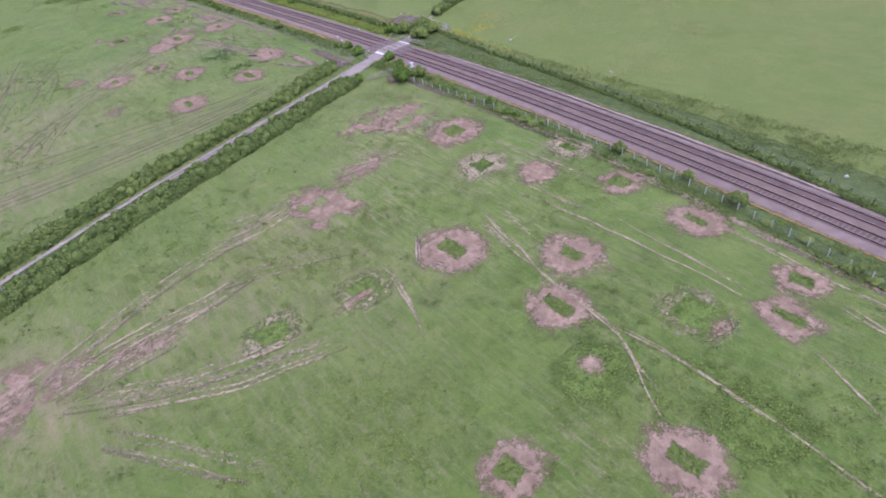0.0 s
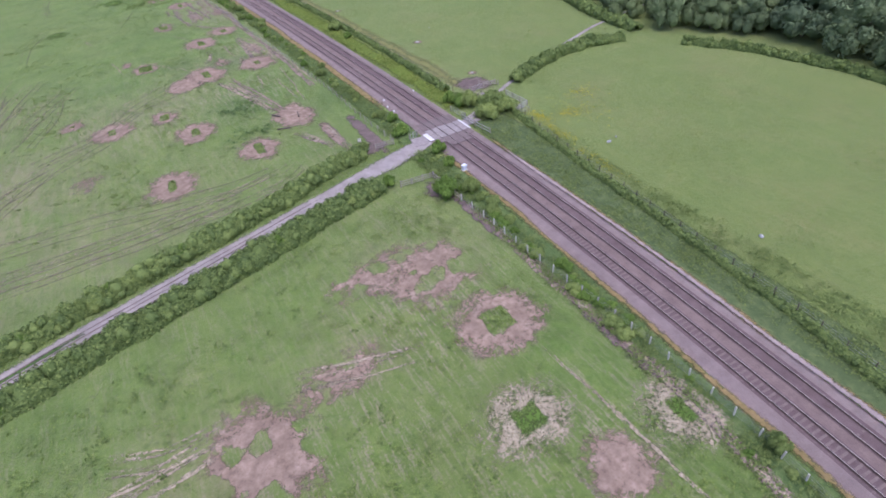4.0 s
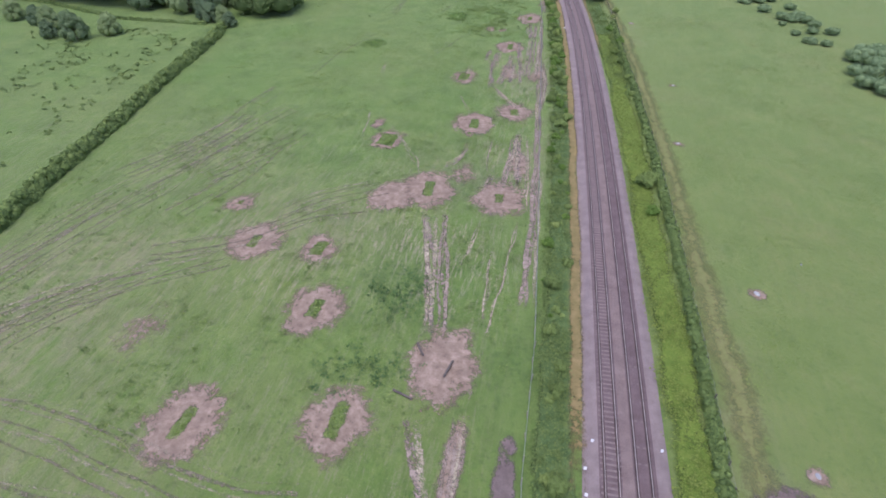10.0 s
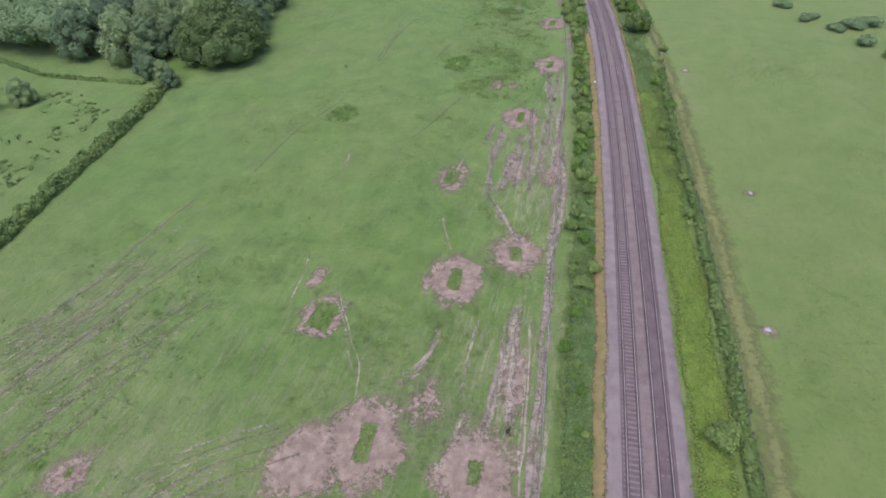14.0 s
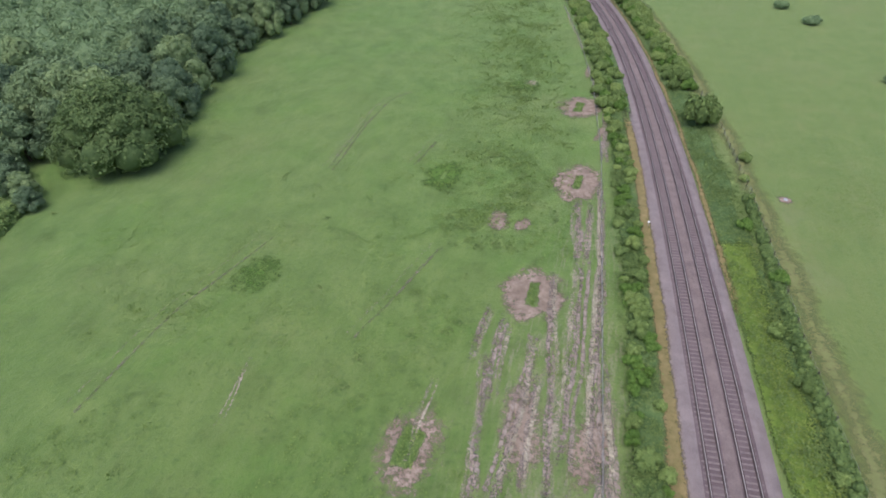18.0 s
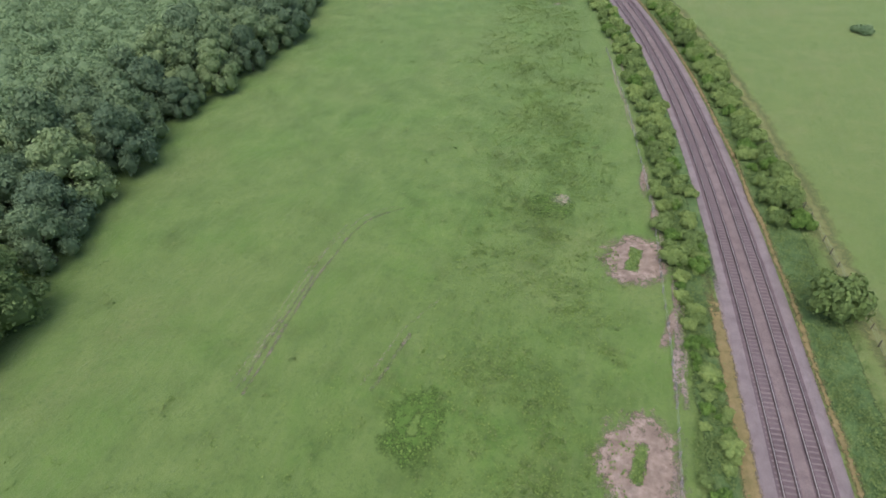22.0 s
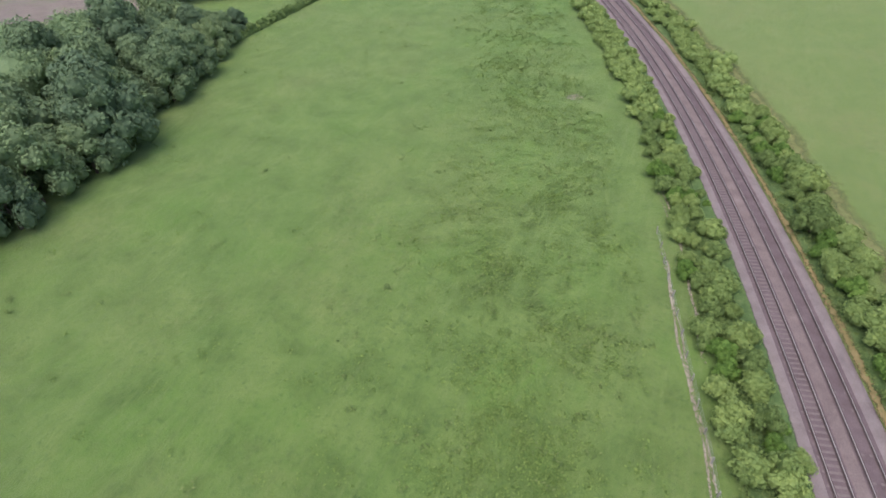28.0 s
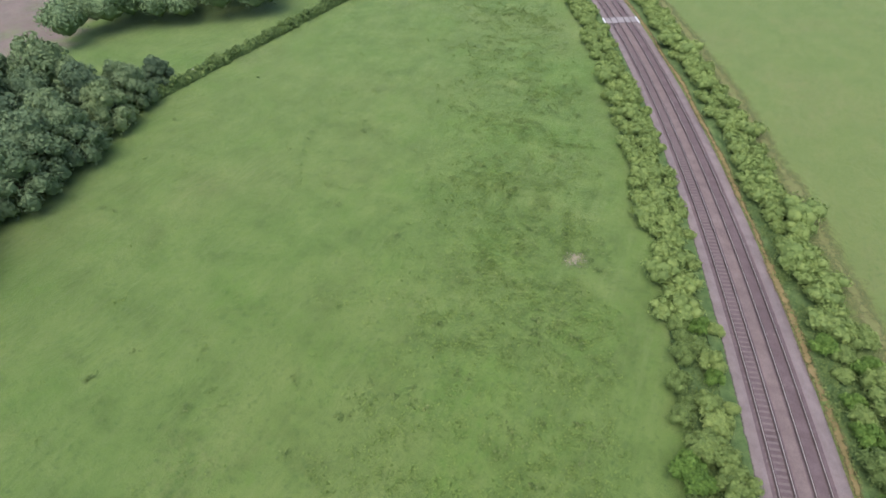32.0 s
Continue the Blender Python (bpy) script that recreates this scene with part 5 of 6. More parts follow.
hedge("hedge", [(-101, 20.1), (-104.3, 38), (-108, 58), (-111.5, 82), (-116.3, 107), (-120, 131), (-123.5, 150), (-127, 160)], 3.2, 2.2, 100, 0.24, LEAF_HEDGE, "dark overgrown hedge along the pasture", 3)
hedge("hedge", [(-101, 20.1), (-100.3, -25.9), (-106.4, -31.8)], 2.6, 1.6, 80, 0.22, LEAF_HEDGE, "field hedge running down to the lane", 4)
hedge("hedge", [(24.6, 9.5), (31.8, 12.5), (41.2, 15.7), (51.8, 16.2), (62.0, 12.2)], 3.2, 1.9, 140, 0.2, LEAF_HEDGE, "bushy hedge along the farm path", 5)
hedge("hedge", [(10.1, 16), (10.6, 35), (10.6, 60), (10.2, 92), (9.0, 127), (7.4, 152), (6.8, 172), (6.2, 190)], 1.7, 1.1, 80, 0.15, LEAF_HEDGE, "thin low hedge along a railway fence", 6)
hedge("hedge", [(15.4, -2), (13.4, -15), (11.9, -28), (10.5, -43), (8.1, -68), (4.9, -87), (2.0, -100), (-4.8, -130), (-12, -155)], 1.3, 0.9, 60, 0.16, LEAF_HEDGE, "low dark hedge at the top of the bank", 7)
hedge("hedge", [(-153, 352), (-152, 372), (-150, 400), (-147, 440), (-140, 490)], 2.6, 2.0, 70, 0.28, LEAF_HEDGE, "dark hedge running from the wood", 8)
hedge("hedge", [(-266.4, 179), (-213.5, 174.6), (-167.4, 159.3), (-132.3, 159.1)], 1.4, 0.9, 24, 0.25, LEAF_HEDGE, "low field boundary hedge", 9)

hedge("hedge", [(68, 15), (69, 26), (70.5, 35), (75.5, 52), (81, 74), (89, 100), (97, 128)], 3.4, 2.3, 90, 0.24, LEAF_HEDGE, "overgrown bushy hedge along the wood's edge", 10)
hedge("hedge", [(69, 1), (76, -14), (79, -34), (77, -52)], 2.4, 1.6, 70, 0.24, LEAF_HEDGE, "low scrubby hedge in front of the wood", 11)

# ---------------------------------------------------------------- sleepers


def sleeper_mesh(material):
    bm = bmesh.new()
    box(bm, (2.5, 0.26, 0.12), None, 0.03)
    me = bpy.data.meshes.new("sleeper")
    bm.to_mesh(me)
    bm.free()
    me.materials.append(material)
    return me


SLEEPER_MESH = sleeper_mesh(SLEEPER)


def lay_sleepers(ob, mid, y0, y1, z, jitter):
    y = y0
    while y < y1:
        p = beside(np.array(y), mid)
        child("sleeper", SLEEPER_MESH, ob, "", pose(float(p[0]), float(p[1]), z + RNG.uniform(-jitter, jitter), 0, 0, heading(y) + RNG.uniform(-0.6, 0.6)))
        y += 0.69


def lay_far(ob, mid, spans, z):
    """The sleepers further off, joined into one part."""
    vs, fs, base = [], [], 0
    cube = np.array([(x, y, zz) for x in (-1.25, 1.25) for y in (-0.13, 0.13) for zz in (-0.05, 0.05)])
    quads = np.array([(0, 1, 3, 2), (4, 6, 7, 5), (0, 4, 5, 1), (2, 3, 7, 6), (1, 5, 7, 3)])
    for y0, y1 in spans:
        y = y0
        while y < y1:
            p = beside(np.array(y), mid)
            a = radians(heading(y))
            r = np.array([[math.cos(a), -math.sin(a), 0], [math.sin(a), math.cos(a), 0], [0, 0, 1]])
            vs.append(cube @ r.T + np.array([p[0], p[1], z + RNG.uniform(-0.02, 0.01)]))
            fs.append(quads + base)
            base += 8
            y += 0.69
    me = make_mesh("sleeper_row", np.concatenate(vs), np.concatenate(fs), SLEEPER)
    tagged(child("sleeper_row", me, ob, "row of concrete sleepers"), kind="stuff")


lay_sleepers(WEST, -1.7, 6.0, 206.0, -0.125, 0.006)
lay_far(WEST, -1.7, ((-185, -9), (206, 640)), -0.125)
lay_sleepers(EAST, 1.7, 130.0, 240.0, -0.133, 0.008)
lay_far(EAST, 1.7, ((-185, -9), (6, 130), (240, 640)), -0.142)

# ---------------------------------------------------------------- level crossing


def crossing(y0, name, label, full):
    ob = tagged(new(name), label, "level crossing")
    spans = [(-3.9, -2.56), (-2.33, -1.07), (-0.83, 0.83), (1.07, 2.33), (2.56, 3.9)]
    a = heading(y0)
    c = beside(np.array(y0), 0.0)
    top = pose(float(c[0]), float(c[1]), 0, 0, 0, a)
    for k, (o0, o1) in enumerate(spans):
        lengths = [(-7.4, -3.5), (-3.4, -1.2), (-1.1, 1.1), (1.2, 4.6)] if full else [(-1.8, 1.8)]
        for q, (l0, l1) in enumerate(lengths):
            if full and k in (0, 4) and q == 0:
                l0 += 2.2
            bm = bmesh.new()
            box(bm, (o1 - o0, l1 - l0, 0.09), top @ pose((o0 + o1) / 2, (l0 + l1) / 2 + RNG.uniform(-0.1, 0.1), 0.02 + RNG.uniform(-0.008, 0.008), 0, 0, RNG.uniform(-0.5, 0.5)), 0.02)
            part("deck_panel", bm, DECK if q in (1, 2) and l0 > -3.6 or not full else DARK_DECK, ob, "worn grey deck panel")
    for o, w, l0, l1 in ((-4.35, 0.95, -3.2, 0.1), (4.15, 0.42, -3.4, 1.2)) if full else ((-4.2, 0.4, -2, 2), (4.2, 0.4, -2, 2)):
        bm = bmesh.new()
        box(bm, (w, l1 - l0, 0.1), top @ pose(o, (l0 + l1) / 2, -0.02), 0.02)
        part("painted_edge", bm, WHITE, ob, "white painted concrete edging")
    return ob


crossing(0.0, "level_crossing", "grey panelled farm level crossing with white edges", True)
crossing(438.0, "level_crossing", "distant pale level crossing over both tracks", False)
CROSS_ROAD = bmesh.new()
for x, y, w, l, t in ((-6.2, -1.7, 3.0, 3.4, -8), (6.2, -0.6, 3.2, 2.6, 8)):
    box(CROSS_ROAD, (w, l, 0.12), pose(x, y, -0.13, 0, 0, t), 0.03)
me = bpy.data.meshes.new("crossing_apron")
CROSS_ROAD.to_mesh(me)
CROSS_ROAD.free()
me.materials.append(DECK)
tagged(new("crossing_apron", me), "grey concrete aprons at the level crossing", "road surface", kind="structure")

# ---------------------------------------------------------------- fences and gates


def post_mesh(size, material, name="post"):
    bm = bmesh.new()
    box(bm, size, Matrix.Translation((0, 0, size[2] / 2 - 0.2)), 0.015)
    me = bpy.data.meshes.new(name)
    bm.to_mesh(me)
    bm.free()
    me.materials.append(material)
    return me


POST = post_mesh((0.15, 0.15, 1.65), CONCRETE)
GREY_POST = post_mesh((0.13, 0.13, 1.6), TIMBER)
STAKE = post_mesh((0.12, 0.12, 1.5), DARKWOOD)
RAILPOST = post_mesh((0.14, 0.14, 1.5), TIMBER)


def fence(line, gap, mesh, wires, height, label, material, lean=3.0, name="fence"):
    """Posts along a line, with wires strung between them."""
    ob = tagged(new(name), label, "fence", group="railway fences")
    pts = []
    for (ax, ay), (bx, by) in zip(line, line[1:]):
        n = max(1, round(math.hypot(bx - ax, by - ay) / gap))
        pts += [(ax + (bx - ax) * i / n, ay + (by - ay) * i / n) for i in range(n)]
    pts.append(line[-1])
    for x, y in pts:
        child("post", mesh, ob, "", pose(x, y, GZ, RNG.uniform(-lean, lean), RNG.uniform(-lean, lean), RNG.uniform(-10, 10)))
    for k in range(wires):
        bm = bmesh.new()
        z = GZ + height * (k + 1) / wires
        for (ax, ay), (bx, by) in zip(pts, pts[1:]):
            bar(bm, (ax, ay, z), (bx, by, z), 0.012, 3)
        part("wire", bm, material, ob, "thin grey fence wire")
    return ob


WEST_FENCE = [(-10.6, -24), (-10.2, -30), (-9.7, -46), (-8.7, -62), (-8.9, -76), (-10.5, -88.7), (-11.7, -97), (-14.4, -112), (-19.5, -135), (-27.5, -165)]
fence(WEST_FENCE, 2.7, POST, 4, 1.35, "grey post and wire fence along the railway", GALV, 4.0)
fence([(-10.5, 2.5), (-11.1, 13.6), (-11.0, 33.0), (-11.9, 54.0), (-13.1, 79.0), (-14.5, 103.0), (-15.7, 131.0), (-17.5, 165.1)], 2.8, GREY_POST, 4, 1.35, "grey post and wire fence sunk in undergrowth", GALV, 6.0)
fence([(-17.5, 165.1), (-19.3, 200.0), (-23.2, 236.0), (-29.7, 274.0), (-37.5, 308.0)], 3.2, RAILPOST, 3, 1.2, "timber post and wire fence beside the lineside bushes", GALV, 6.0)
fence([(10.8, 14), (11.2, 35), (11.3, 60), (10.9, 92), (9.7, 127), (8.1, 152), (7.5, 172), (6.9, 190), (4.9, 216), (1.5, 240), (-5, 275)], 3.0, STAKE, 3, 1.2, "dark timber post and wire fence along the field edge", GALV, 3.0)
fence([(16.4, -3), (14.4, -15), (12.8, -28), (11.4, -43), (9.0, -68), (5.8, -87), (2.9, -100), (-3.8, -130), (-11, -155)], 3.0, STAKE, 3, 1.2, "dark timber post and wire fence above the bank", GALV, 3.0)


def rail_fence(a, b, bars, height, label, material, name="rail_fence", mesh=None, gap=2.2):
    """A short run of post and rail."""
    ob = tagged(new(name), label, "fence")
    l = math.hypot(b[0] - a[0], b[1] - a[1])
    n = max(1, round(l / gap))
    turn = math.degrees(math.atan2(b[1] - a[1], b[0] - a[0]))
    for i in range(n + 1):
        child("post", mesh or RAILPOST, ob, "", pose(a[0] + (b[0] - a[0]) * i / n, a[1] + (b[1] - a[1]) * i / n, GZ, RNG.uniform(-2, 2), RNG.uniform(-2, 2), turn))
    for k in range(bars):
        bm = bmesh.new()
        box(bm, (l, 0.07, 0.14), pose((a[0] + b[0]) / 2, (a[1] + b[1]) / 2, GZ + height * (k + 0.7) / bars, 0, RNG.uniform(-0.6, 0.6), turn), 0.01)
        part("rail", bm, material, ob, "weathered horizontal rail")
    return ob


def field_gate(a, b, label, swing=0.0, name="field_gate"):
    """A tubular steel field gate between a and b."""
    ob = tagged(new(name), label, "gate")
    l = math.hypot(b[0] - a[0], b[1] - a[1])
    turn = math.degrees(math.atan2(b[1] - a[1], b[0] - a[0])) + swing
    m = pose(a[0], a[1], GZ, 0, 0, turn)
    for x in (0.05, l * 0.5, l - 0.05):
        bm = bmesh.new()
        bar(bm, m @ Vector((x, 0, 0.15)), m @ Vector((x, 0, 1.25)), 0.03)
        part("gate_stile", bm, GALV, ob, "galvanised steel upright")
    for k in range(6):
        bm = bmesh.new()
        z = 0.15 + 1.1 * (k / 5) ** 1.2
        bar(bm, m @ Vector((0.05, 0, z)), m @ Vector((l - 0.05, 0, z)), 0.03 if k == 5 else 0.022)
        part("gate_bar", bm, GALV, ob)
    for x in (-0.15, l + 0.15):
        child("gate_post", RAILPOST, ob, "weathered timber gate post", m @ pose(x, 0, 0))
    return ob


rail_fence((-14.4, 1.3), (-10.6, 1.0), 3, 1.2, "weathered timber rails closing the ditch corner", TIMBER)
rail_fence((-16.6, -13.9), (-10.6, -14.7), 3, 1.2, "weathered timber rail fence by the muddy gateway", TIMBER)
rail_fence((-10.6, -14.7), (-10.5, -24), 2, 1.1, "grey timber rails behind the round bush", TIMBER)
field_gate((13.7, 11.3), (17.4, 11.5), "grey steel field gate by dark mud")
rail_fence((17.4, 11.5), (20.6, 11.5), 3, 1.2, "weathered timber rails beside a gate", TIMBER)
rail_fence((17.4, 13.4), (20.8, 10.6), 2, 1.1, "slanting timber rails beside dark mud", TIMBER)
rail_fence((13.7, 11.3), (13.4, 7.6), 2, 1.1, "timber rails from gate to bushes", TIMBER)
rail_fence((19.0, 5.0), (19.2, -2.3), 3, 1.25, "long pale timber rail fence of a small pen", CONCRETE)
rail_fence((19.2, -2.3), (15.7, -3.0), 3, 1.25, "short pale timber rail fence of a small pen", CONCRETE)
field_gate((15.7, -3.0), (17.6, -4.8), "small pale steel gate standing open", 0.0)
field_gate((5.5, 5.9), (6.0, 1.3), "grey wicket gate standing open beside the crossing")
rail_fence((5.7, -3.2), (6.2, -7.6), 2, 1.2, "grey railing beside the level crossing", GALV)
rail_fence((5.4, 1.4), (5.7, -3.0), 2, 1.2, "grey railing at the crossing edge", GALV)
field_gate((-7.2, 0.6), (-5.6, 0.8), "grey wicket gate beside the crossing")

# ---------------------------------------------------------------- small things


def cabinet(x, y, size, label, material, turn=0.0, name="trackside_cabinet"):
    ob = tagged(new(name), label, "cabinet")
    ob.matrix_basis = pose(x, y, GZ, 0, 0, turn)
    w, d, h = size
    bm = bmesh.new()
    box(bm, (w, d, h), Matrix.Translation((0, 0, h / 2 + 0.15)), 0.03)
    part("body", bm, material, ob)
    bm = bmesh.new()
    box(bm, (w + 0.12, d + 0.12, 0.06), pose(0, 0, h + 0.2, 3, 0, 0), 0.015)
    part("lid", bm, material, ob, "overhanging lid")
    bm = bmesh.new()
    box(bm, (w + 0.3, d + 0.3, 0.25), Matrix.Translation((0, 0, 0.07)), 0.02)
    part("plinth", bm, CONCRETE, ob, "concrete plinth")
    bm = bmesh.new()
    box(bm, (0.05, 0.03, 0.2), Matrix.Translation((w * 0.3, -d / 2 - 0.015, h * 0.6)), 0.005)
    part("handle", bm, GALV, ob, "steel door handle")
    return ob


PALE_BLUE = plain_material("pale_blue_paint", (0.5, 0.55, 0.66), (0.62, 0.66, 0.76), 0.5)
cabinet(-5.0, -16.0, (0.75, 0.6, 0.85), "pale blue-white trackside cabinet on a plinth", PALE_BLUE, 8)


def marker(x, y, label, h=0.7, size=0.34):
    ob = tagged(new("track_marker"), label, "marker", group="white markers beside the track")
    ob.matrix_basis = pose(x, y, GZ + 0.1, 0, 0, RNG.uniform(-20, 20))
    bm = bmesh.new()
    bar(bm, (0, 0, -0.2), (0, 0, h), 0.035)
    part("stake", bm, GALV, ob, "thin grey stake")
    bm = bmesh.new()
    box(bm, (size, 0.05, size), pose(0, -0.04, h, -35, 0, 0), 0.01)
    part("plate", bm, WHITE, ob, "small white plate")
    return ob


for x, y, h in ((-3.6, 20.2, 0.4), (-4.4, 16.7, 0.3), (-4.3, 13.7, 0.3), (4.0, 20.4, 0.4), (-10.5, 176.6, 0.9)):
    marker(x, y, "small white marker plate beside the ballast", h)


def sack(x, y, size, label, material, name="feed_block"):
    """A small pale lump lying in the grass."""
    bm = bmesh.new()
    bmesh.ops.create_icosphere(bm, subdivisions=2, radius=1.0)
    for v in bm.verts:
        v.co = Vector((v.co.x * size[0], v.co.y * size[1], max(-0.1, v.co.z) * size[2])) * (1 + 0.15 * noise.noise(v.co * 2 + Vector((x, y, 0))))
    me = bpy.data.meshes.new(name)
    bm.to_mesh(me)
    bm.free()
    me.materials.append(material)
    ob = tagged(new(name, me), label, "feed block")
    ob.matrix_basis = pose(x, y, GZ + 0.06, 0, 0, RNG.uniform(0, 180))
    return ob


for x, y, a in ((21.1, -24.3, 0.75), (21.0, 50.2, 0.8), (16.0, 98.1, 0.7), (20.3, 20.8, 0.6), (18.0, -57.0, 0.6), (5.3, -107.0, 0.6), (23.3, -23.8, 0.3), (29.6, 58.8, 0.25), (19.3, 132.7, 0.7), (12.4, 189.2, 0.7)):
    sack(x, y, (a * 0.7, a * 0.5, 0.26), "pale grey block lying in the pasture", GALV)
for x, y, rx, s in ((21.0, 50.2, 1.3, 0.6), (16.0, 98.1, 1.2, 0.5), (20.3, 20.8, 1.2, 0.6), (12.4, 189.2, 1.2, 0.6), (19.3, 132.7, 1.2, 0.4)):
    mud_patch(x, y, rx, rx, (0, 0), s, MUD, name="mud_patch", label="small worn bare spot in the pasture", seed=int(y))


def beam(x, y, l, turn, label):
    bm = bmesh.new()
    box(bm, (l, 0.26, 0.2), Matrix.Translation((0, 0, 0.1)), 0.03)
    for k in (-0.4, 0.4):
        box(bm, (0.12, 0.3, 0.24), Matrix.Translation((l * k, 0, 0.12)), 0.01)
    me = bpy.data.meshes.new("timber_beam")
    bm.to_mesh(me)
    bm.free()
    me.materials.append(DARKWOOD)
    ob = tagged(new("timber_beam", me), label, "beam", group="loose timber beams")
    ob.matrix_basis = pose(x, y, GZ + 0.28, 0, 0, turn)


beam(-25.9, 29.6, 2.4, -58, "old dark timber beam on bare mud")
beam(-21.6, 27.1, 2.9, 77, "long dark timber beam on bare mud")
beam(-26.4, 22.1, 2.8, -18, "dark timber beam lying at the mud's edge")


def trough(x, y, turn, label):
    ob = tagged(new("water_trough"), label, "trough")
    ob.matrix_basis = pose(x, y, GZ + 0.05, 0, 0, turn)
    bm = bmesh.new()
    for s in (-1, 1):
        box(bm, (0.9, 0.05, 0.34), Matrix.Translation((0, s * 0.3, 0.17)), 0.01)
        box(bm, (0.05, 0.56, 0.34), Matrix.Translation((s * 0.42, 0, 0.17)), 0.01)
    box(bm, (0.8, 0.56, 0.06), Matrix.Translation((0, 0, 0.03)))
    part("body", bm, CONCRETE, ob, "pale concrete trough body")
    return ob


trough(-15.8, 2.3, 10, "pale concrete trough beside the muddy ditch")
trough(-15.6, 6.6, 70, "small pale trough beside the ditch")

def dumped_sheet(x, y, w, l, turn, label, material):
    """A crumpled sheet lying in the grass."""
    n = 9
    u, v = np.meshgrid(np.linspace(-0.5, 0.5, n), np.linspace(-0.5, 0.5, n))
    lift = 0.12 + 0.22 * np.abs(fractal(u * 3, v * 3, 1.0, x))
    rows = np.stack([u * w, v * l, lift], -1).reshape(-1, 3)
    i = (np.arange(n - 1)[:, None] * n + np.arange(n - 1)).ravel()
    me = make_mesh("dumped_sheet", rows, np.stack([i, i + 1, i + 1 + n, i + n], -1), material, smooth=True)
    ob = tagged(new("dumped_sheet", me), label, "sheet")
    ob.matrix_basis = pose(x, y, GZ, 0, 0, turn)


dumped_sheet(-154.6, 374.5, 2.6, 1.5, 35, "white crumpled sheet dumped beside the hedge", WHITE)
dumped_sheet(-155.2, 370.6, 1.1, 0.8, 10, "small pale sheet dumped beside the hedge", CONCRETE)

# white flowering shrub and a sheet of scraps in the rough grass
for x, y, s in ((-57.1, 348.5, 0.7), (-38.8, 236.0, 0.5)):
    mud_patch(x, y, 1.5, 1.5, (0, 0), 0.27, STRAW, name="dead_grass_patch", label="small bleached patch of dead grass", seed=int(y))

# ---------------------------------------------------------------- tufts of grass


def tufts(name, spots, size, height, label, material, blades=4, seed=5, spread=0.35):
    rng = np.random.default_rng(seed)
    spots = np.asarray(spots, float)
    p = np.repeat(spots, blades, 0)
    k = len(p)
    p = p + np.c_[rng.normal(0, spread, (k, 2)), rng.uniform(0, height, k)]
    n = np.c_[rng.normal(0, 0.35, (k, 2)), np.full(k, 1.0)]
    v, f = leaf_quads(p, n, size, rng)
    return tagged(new(name, make_mesh(name, v, f, material)), label, "grass", kind="stuff")


def scatter(count, x0, x1, y0, y1, keep, seed):
    rng = np.random.default_rng(seed)
    out = []
    while len(out) < count:
        x, y = rng.uniform(x0, x1), rng.uniform(y0, y1)
        if rng.random() < keep(x, y):
            out.append((x, y, GZ + 0.1))
    return out


BARE = [(x, y, max(rx, ry)) for x, y, rx, ry, *_ in RINGS] + [(x, y, max(rx, ry)) for x, y, rx, ry, _ in BLOTS]


def grassy(x, y):
    return 0.0 if any((x - a) ** 2 + (y - b) ** 2 < r * r * 1.1 for a, b, r in BARE) else 1.0


def patchy(x, y, s=0.06):
    return max(0.0, 0.25 + 1.2 * noise.noise(Vector((x * s, y * s, 3.0))))


def in_lane(x, y):
    return float(np.min((LP[:, 0] - x) ** 2 + (LP[:, 1] - y) ** 2)) < 64


tufts("grass_tufts", scatter(2600, -105, -13, -135, -12, lambda x, y: 0 if in_lane(x, y) else patchy(x, y) * grassy(x, y), 11), 0.13, 0.1, "tussocks of longer pasture grass", TUFT, 9)
tufts("grass_tufts", scatter(2400, -105, -14, 8, 165, lambda x, y: patchy(x, y) * grassy(x, y), 12), 0.13, 0.1, "tussocks of longer pasture grass", TUFT, 9)
tufts("grass_tufts", scatter(3200, 15, 70, -70, 210, lambda x, y: patchy(x, y, 0.07), 19), 0.12, 0.08, "short tufts in the eastern pasture", TUFT, 6)
tufts("grass_tussocks", scatter(5200, -150, -16, 165, 470, lambda x, y: (0.04 + math.exp(-((x - float(centre(y)) + 31) / 13) ** 2)) * (0.25 + patchy(x, y, 0.11)) if x - float(centre(y)) < -17 else 0, 13), 0.17, 0.12, "rough tussocky grass in the wide pasture", TUFT, 9, spread=0.5)
tufts("bank_tussocks", scatter(4200, 5, 16, -160, 0, lambda x, y: 0.3 + patchy(x, y, 0.15), 14), 0.15, 0.22, "long rank grass on the bank", LONG_GRASS, 6)
tufts("verge_tussocks", scatter(6500, -40, -4, -160, 360, lambda x, y: 0.25 + patchy(x, y, 0.2) if -10.6 < x - float(centre(y)) < -6.5 and abs(y) > 5 else 0, 15), 0.16, 0.3, "brambles and long grass along the railway fence", LONG_GRASS, 7)
tufts("verge_tussocks", scatter(3600, -40, 12, 130, 380, lambda x, y: 0.25 + patchy(x, y, 0.2) if 5.4 < x - float(centre(y)) < 11.4 else 0, 16), 0.16, 0.25, "long grass along the railway", LONG_GRASS, 7)
tufts("lane_verge_grass", [(float(a + n[0] * o), float(b + n[1] * o), GZ + 0.05) for (a, b), n in zip(LP, LN) for o in (-2.6, -2.2, 2.3, 3.0, 3.8, 4.6, -6.2)], 0.14, 0.12, "long green grass along the lane", TUFT, 7)
tufts("field_scrub", scatter(700, -190, -118, 20, 150, lambda x, y: patchy(x, y, 0.08) if x < -114 - y * 0.12 else 0, 17), 0.4, 0.4, "clumps of coarse rushes in the far pasture", LONG_GRASS, 6)
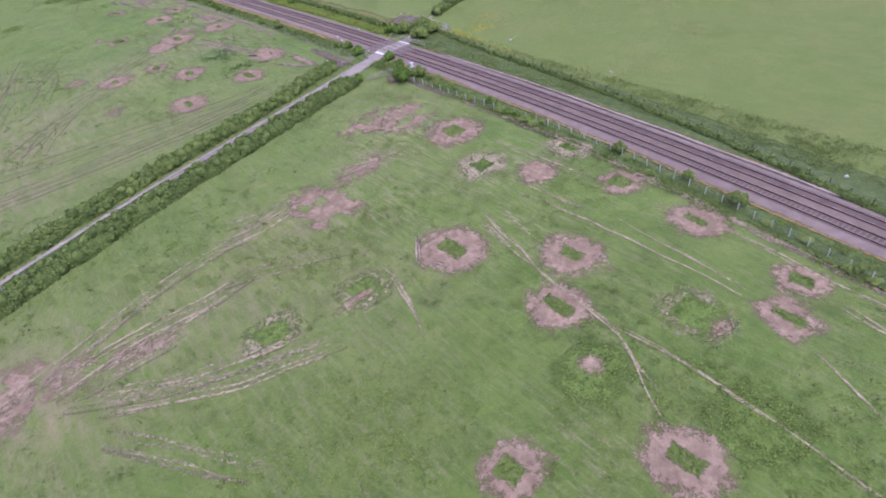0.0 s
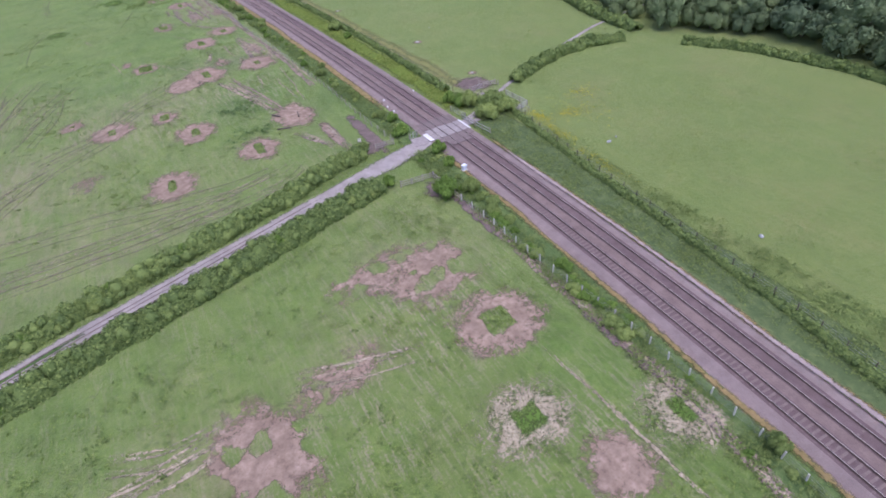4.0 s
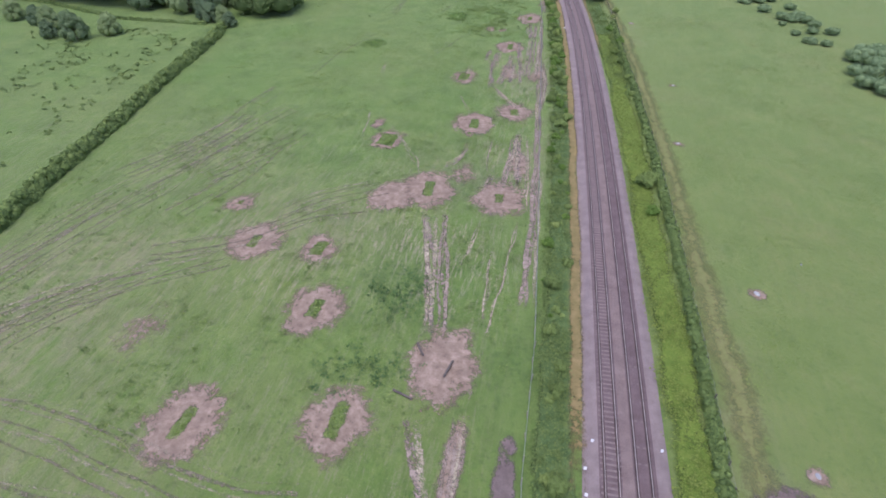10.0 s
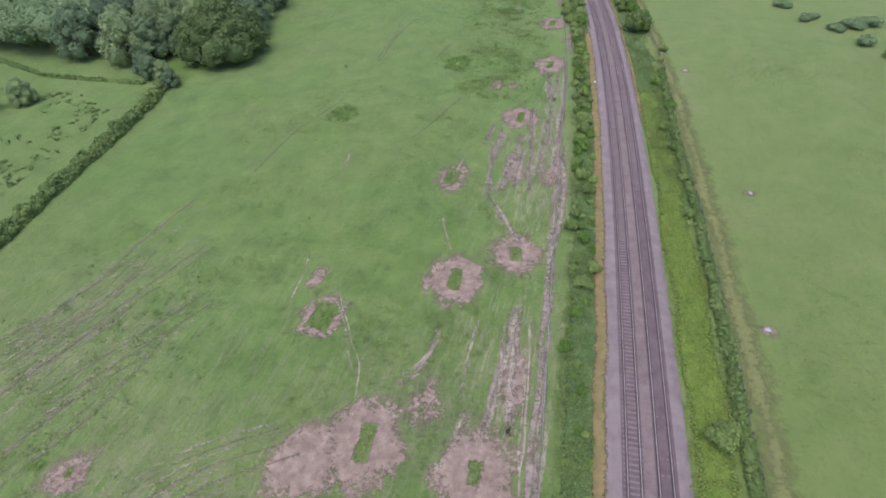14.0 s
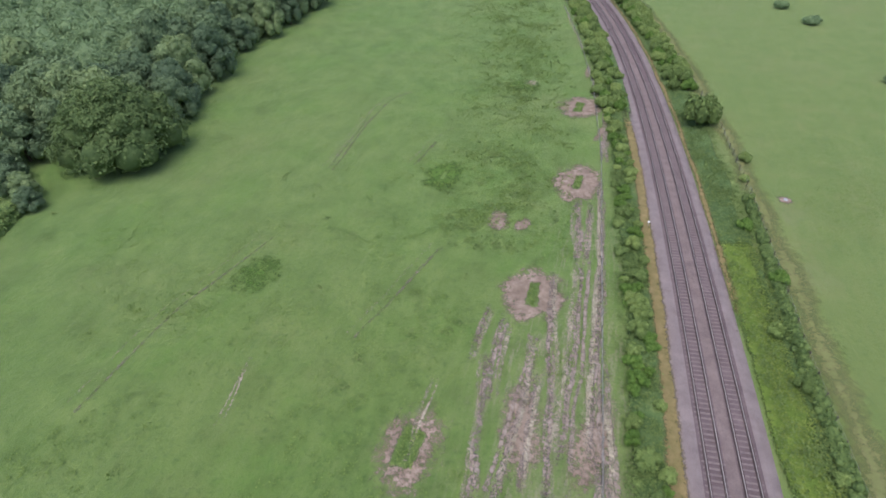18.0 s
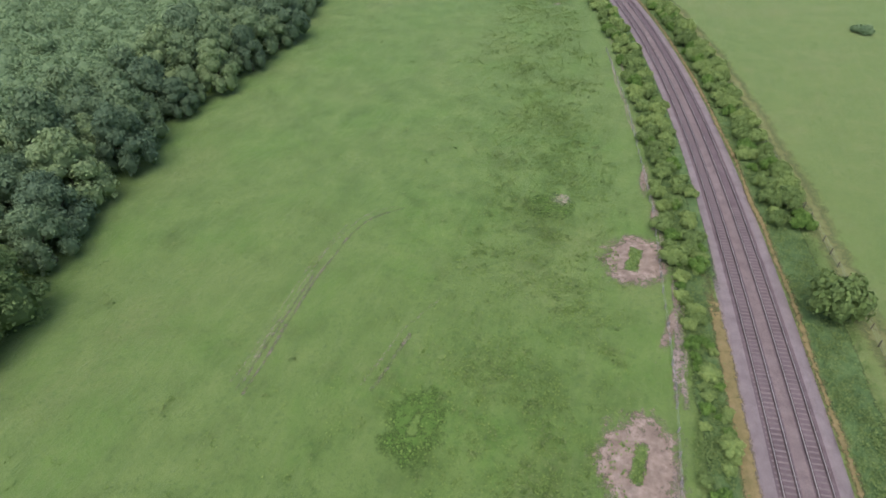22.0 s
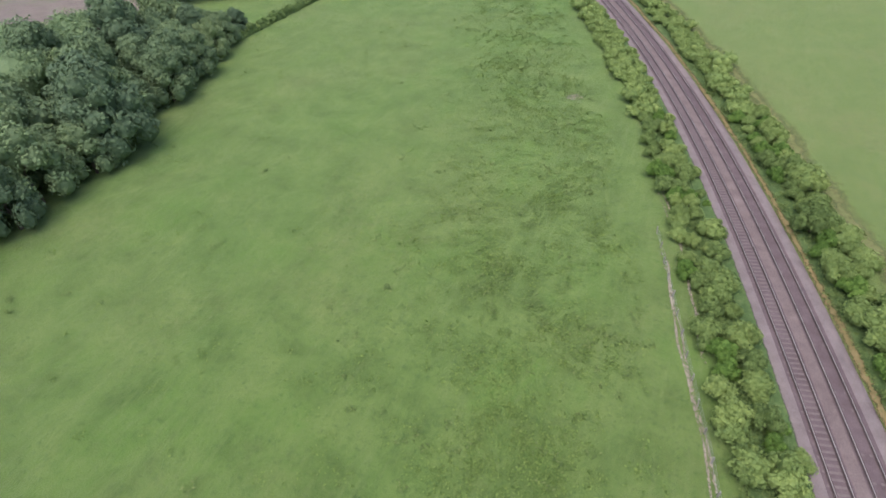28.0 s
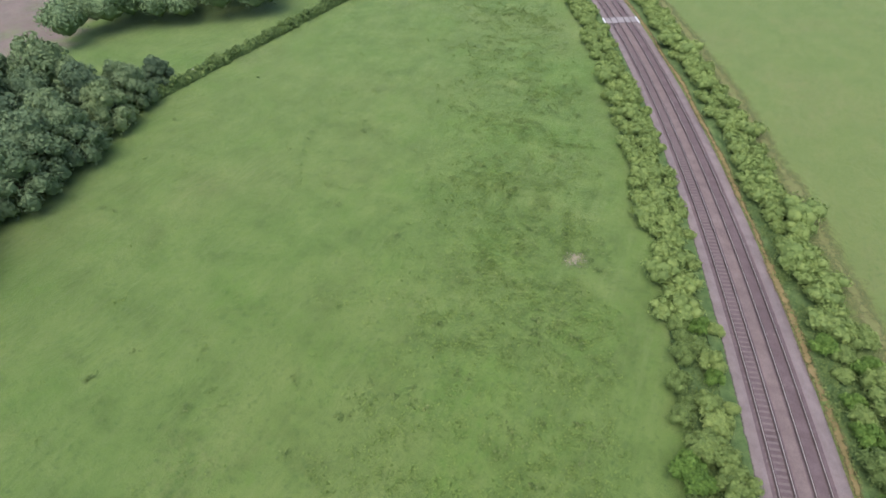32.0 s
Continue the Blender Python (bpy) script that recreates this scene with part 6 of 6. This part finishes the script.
tufts("verge_growth", scatter(2200, 3, 12, 5, 176, lambda x, y: 0.3 + patchy(x, y, 0.16) if 4.6 < x - float(centre(y)) < 10.8 else 0, 41), 0.15, 0.2, "long bright grass and weeds on the verge", BRIGHT_GRASS, 6)
TUSSOCK = leaf_material("tussock_grass", (0.085, 0.13, 0.038), (0.115, 0.165, 0.05), (0.165, 0.21, 0.07), 0.8)
tufts("grass_clumps", scatter(600, -150, -14, 100, 440, lambda x, y: (0.07 + math.exp(-((x - float(centre(y)) + 30) / 15) ** 2)) * patchy(x, y, 0.13) * grassy(x, y) * min(1.0, max(0.15, (y - 120) / 80)) if x - float(centre(y)) < -17 else 0, 23), 0.2, 0.26, "dark coarse clumps of ungrazed grass", TUSSOCK, 11, spread=0.42)
tufts("grass_clumps", scatter(900, -100, -14, -135, 100, lambda x, y: 0 if in_lane(x, y) else patchy(x, y, 0.1) * grassy(x, y), 24), 0.16, 0.16, "dark coarse clumps of ungrazed grass", TUSSOCK, 10, spread=0.4)
NETTLE = leaf_material("nettle_leaves", (0.05, 0.1, 0.035), (0.075, 0.135, 0.045), (0.11, 0.18, 0.06), 0.7)
NETTLES = [(-34.5, 41.0), (-31.2, 36.0), (-32.5, 26.0), (-36.0, 23.5), (-29.0, 25.0), (-32.6, 40.0), (-29.8, 42.5)]
tufts("nettle_clumps", [(a + RNG.normal() * 1.7, b + RNG.normal() * 1.5, GZ + 0.08) for a, b in NETTLES for _ in range(16)], 0.17, 0.24, "dark green nettle clumps among the pasture grass", NETTLE, 10, spread=0.38)
YELLOW = leaf_material("buttercup_petals", (0.3, 0.29, 0.03), (0.4, 0.37, 0.03), (0.5, 0.45, 0.05), 0.9)
FLOWERS = []
for x, y, rx, ry, n in ((23, -10.4, 2.4, 1.8, 90), (31, -4.6, 4.0, 2.6, 90), (18, -8.0, 1.4, 3.4, 150), (16.6, -15.9, 1.1, 5.0, 130), (15.0, -28.0, 1.0, 6.0, 90), (26, -12, 6.0, 5.0, 90)):
    FLOWERS += [(x + RNG.normal() * rx * 0.6, y + RNG.normal() * ry * 0.6, GZ + 0.12) for _ in range(n)]
tufts("buttercups", FLOWERS, 0.085, 0.1, "loose drifts of yellow buttercups in grass", YELLOW, 5, spread=0.2)
# the longer grass left standing inside each mud ring
for ring, (x, y, rx, ry, hw, hh, s) in zip(RING_THINGS, RINGS):
    if hw:
        k = int(14 * hw * hh)
        p = np.c_[x + RNG.uniform(-0.5, 0.5, k) * hw * 0.95, y + RNG.uniform(-0.5, 0.5, k) * hh * 0.95, np.full(k, GZ + 0.08) + RNG.uniform(0, 0.12, k)]
        v, f = leaf_quads(p, np.c_[RNG.normal(0, 0.35, (k, 2)), np.ones(k)], 0.17, RNG)
        tagged(child("grass_oblong", make_mesh("grass_oblong", v, f, TUFT), ring, "oblong of green grass left inside the ring"), kind="stuff")
# bright young growth along the west fence south of the crossing
for k in range(26):
    y = RNG.uniform(-62, -23)
    p = beside(np.array(y), RNG.uniform(-9.3, -6.6))
    bush(float(p[0]), float(p[1]), RNG.uniform(0.35, 0.75), RNG.random() < 0.7, RNG.uniform(0.55, 0.9))
# loose bushes of many sizes on the railway's west verge
for k in range(110):
    y = RNG.uniform(-120, 212)
    if abs(y) < 6:
        continue
    p = beside(np.array(y), RNG.uniform(-10.0, -6.4))
    bush(float(p[0]), float(p[1]), RNG.uniform(0.22, 0.55), RNG.random() < 0.4, RNG.uniform(0.6, 1.0))
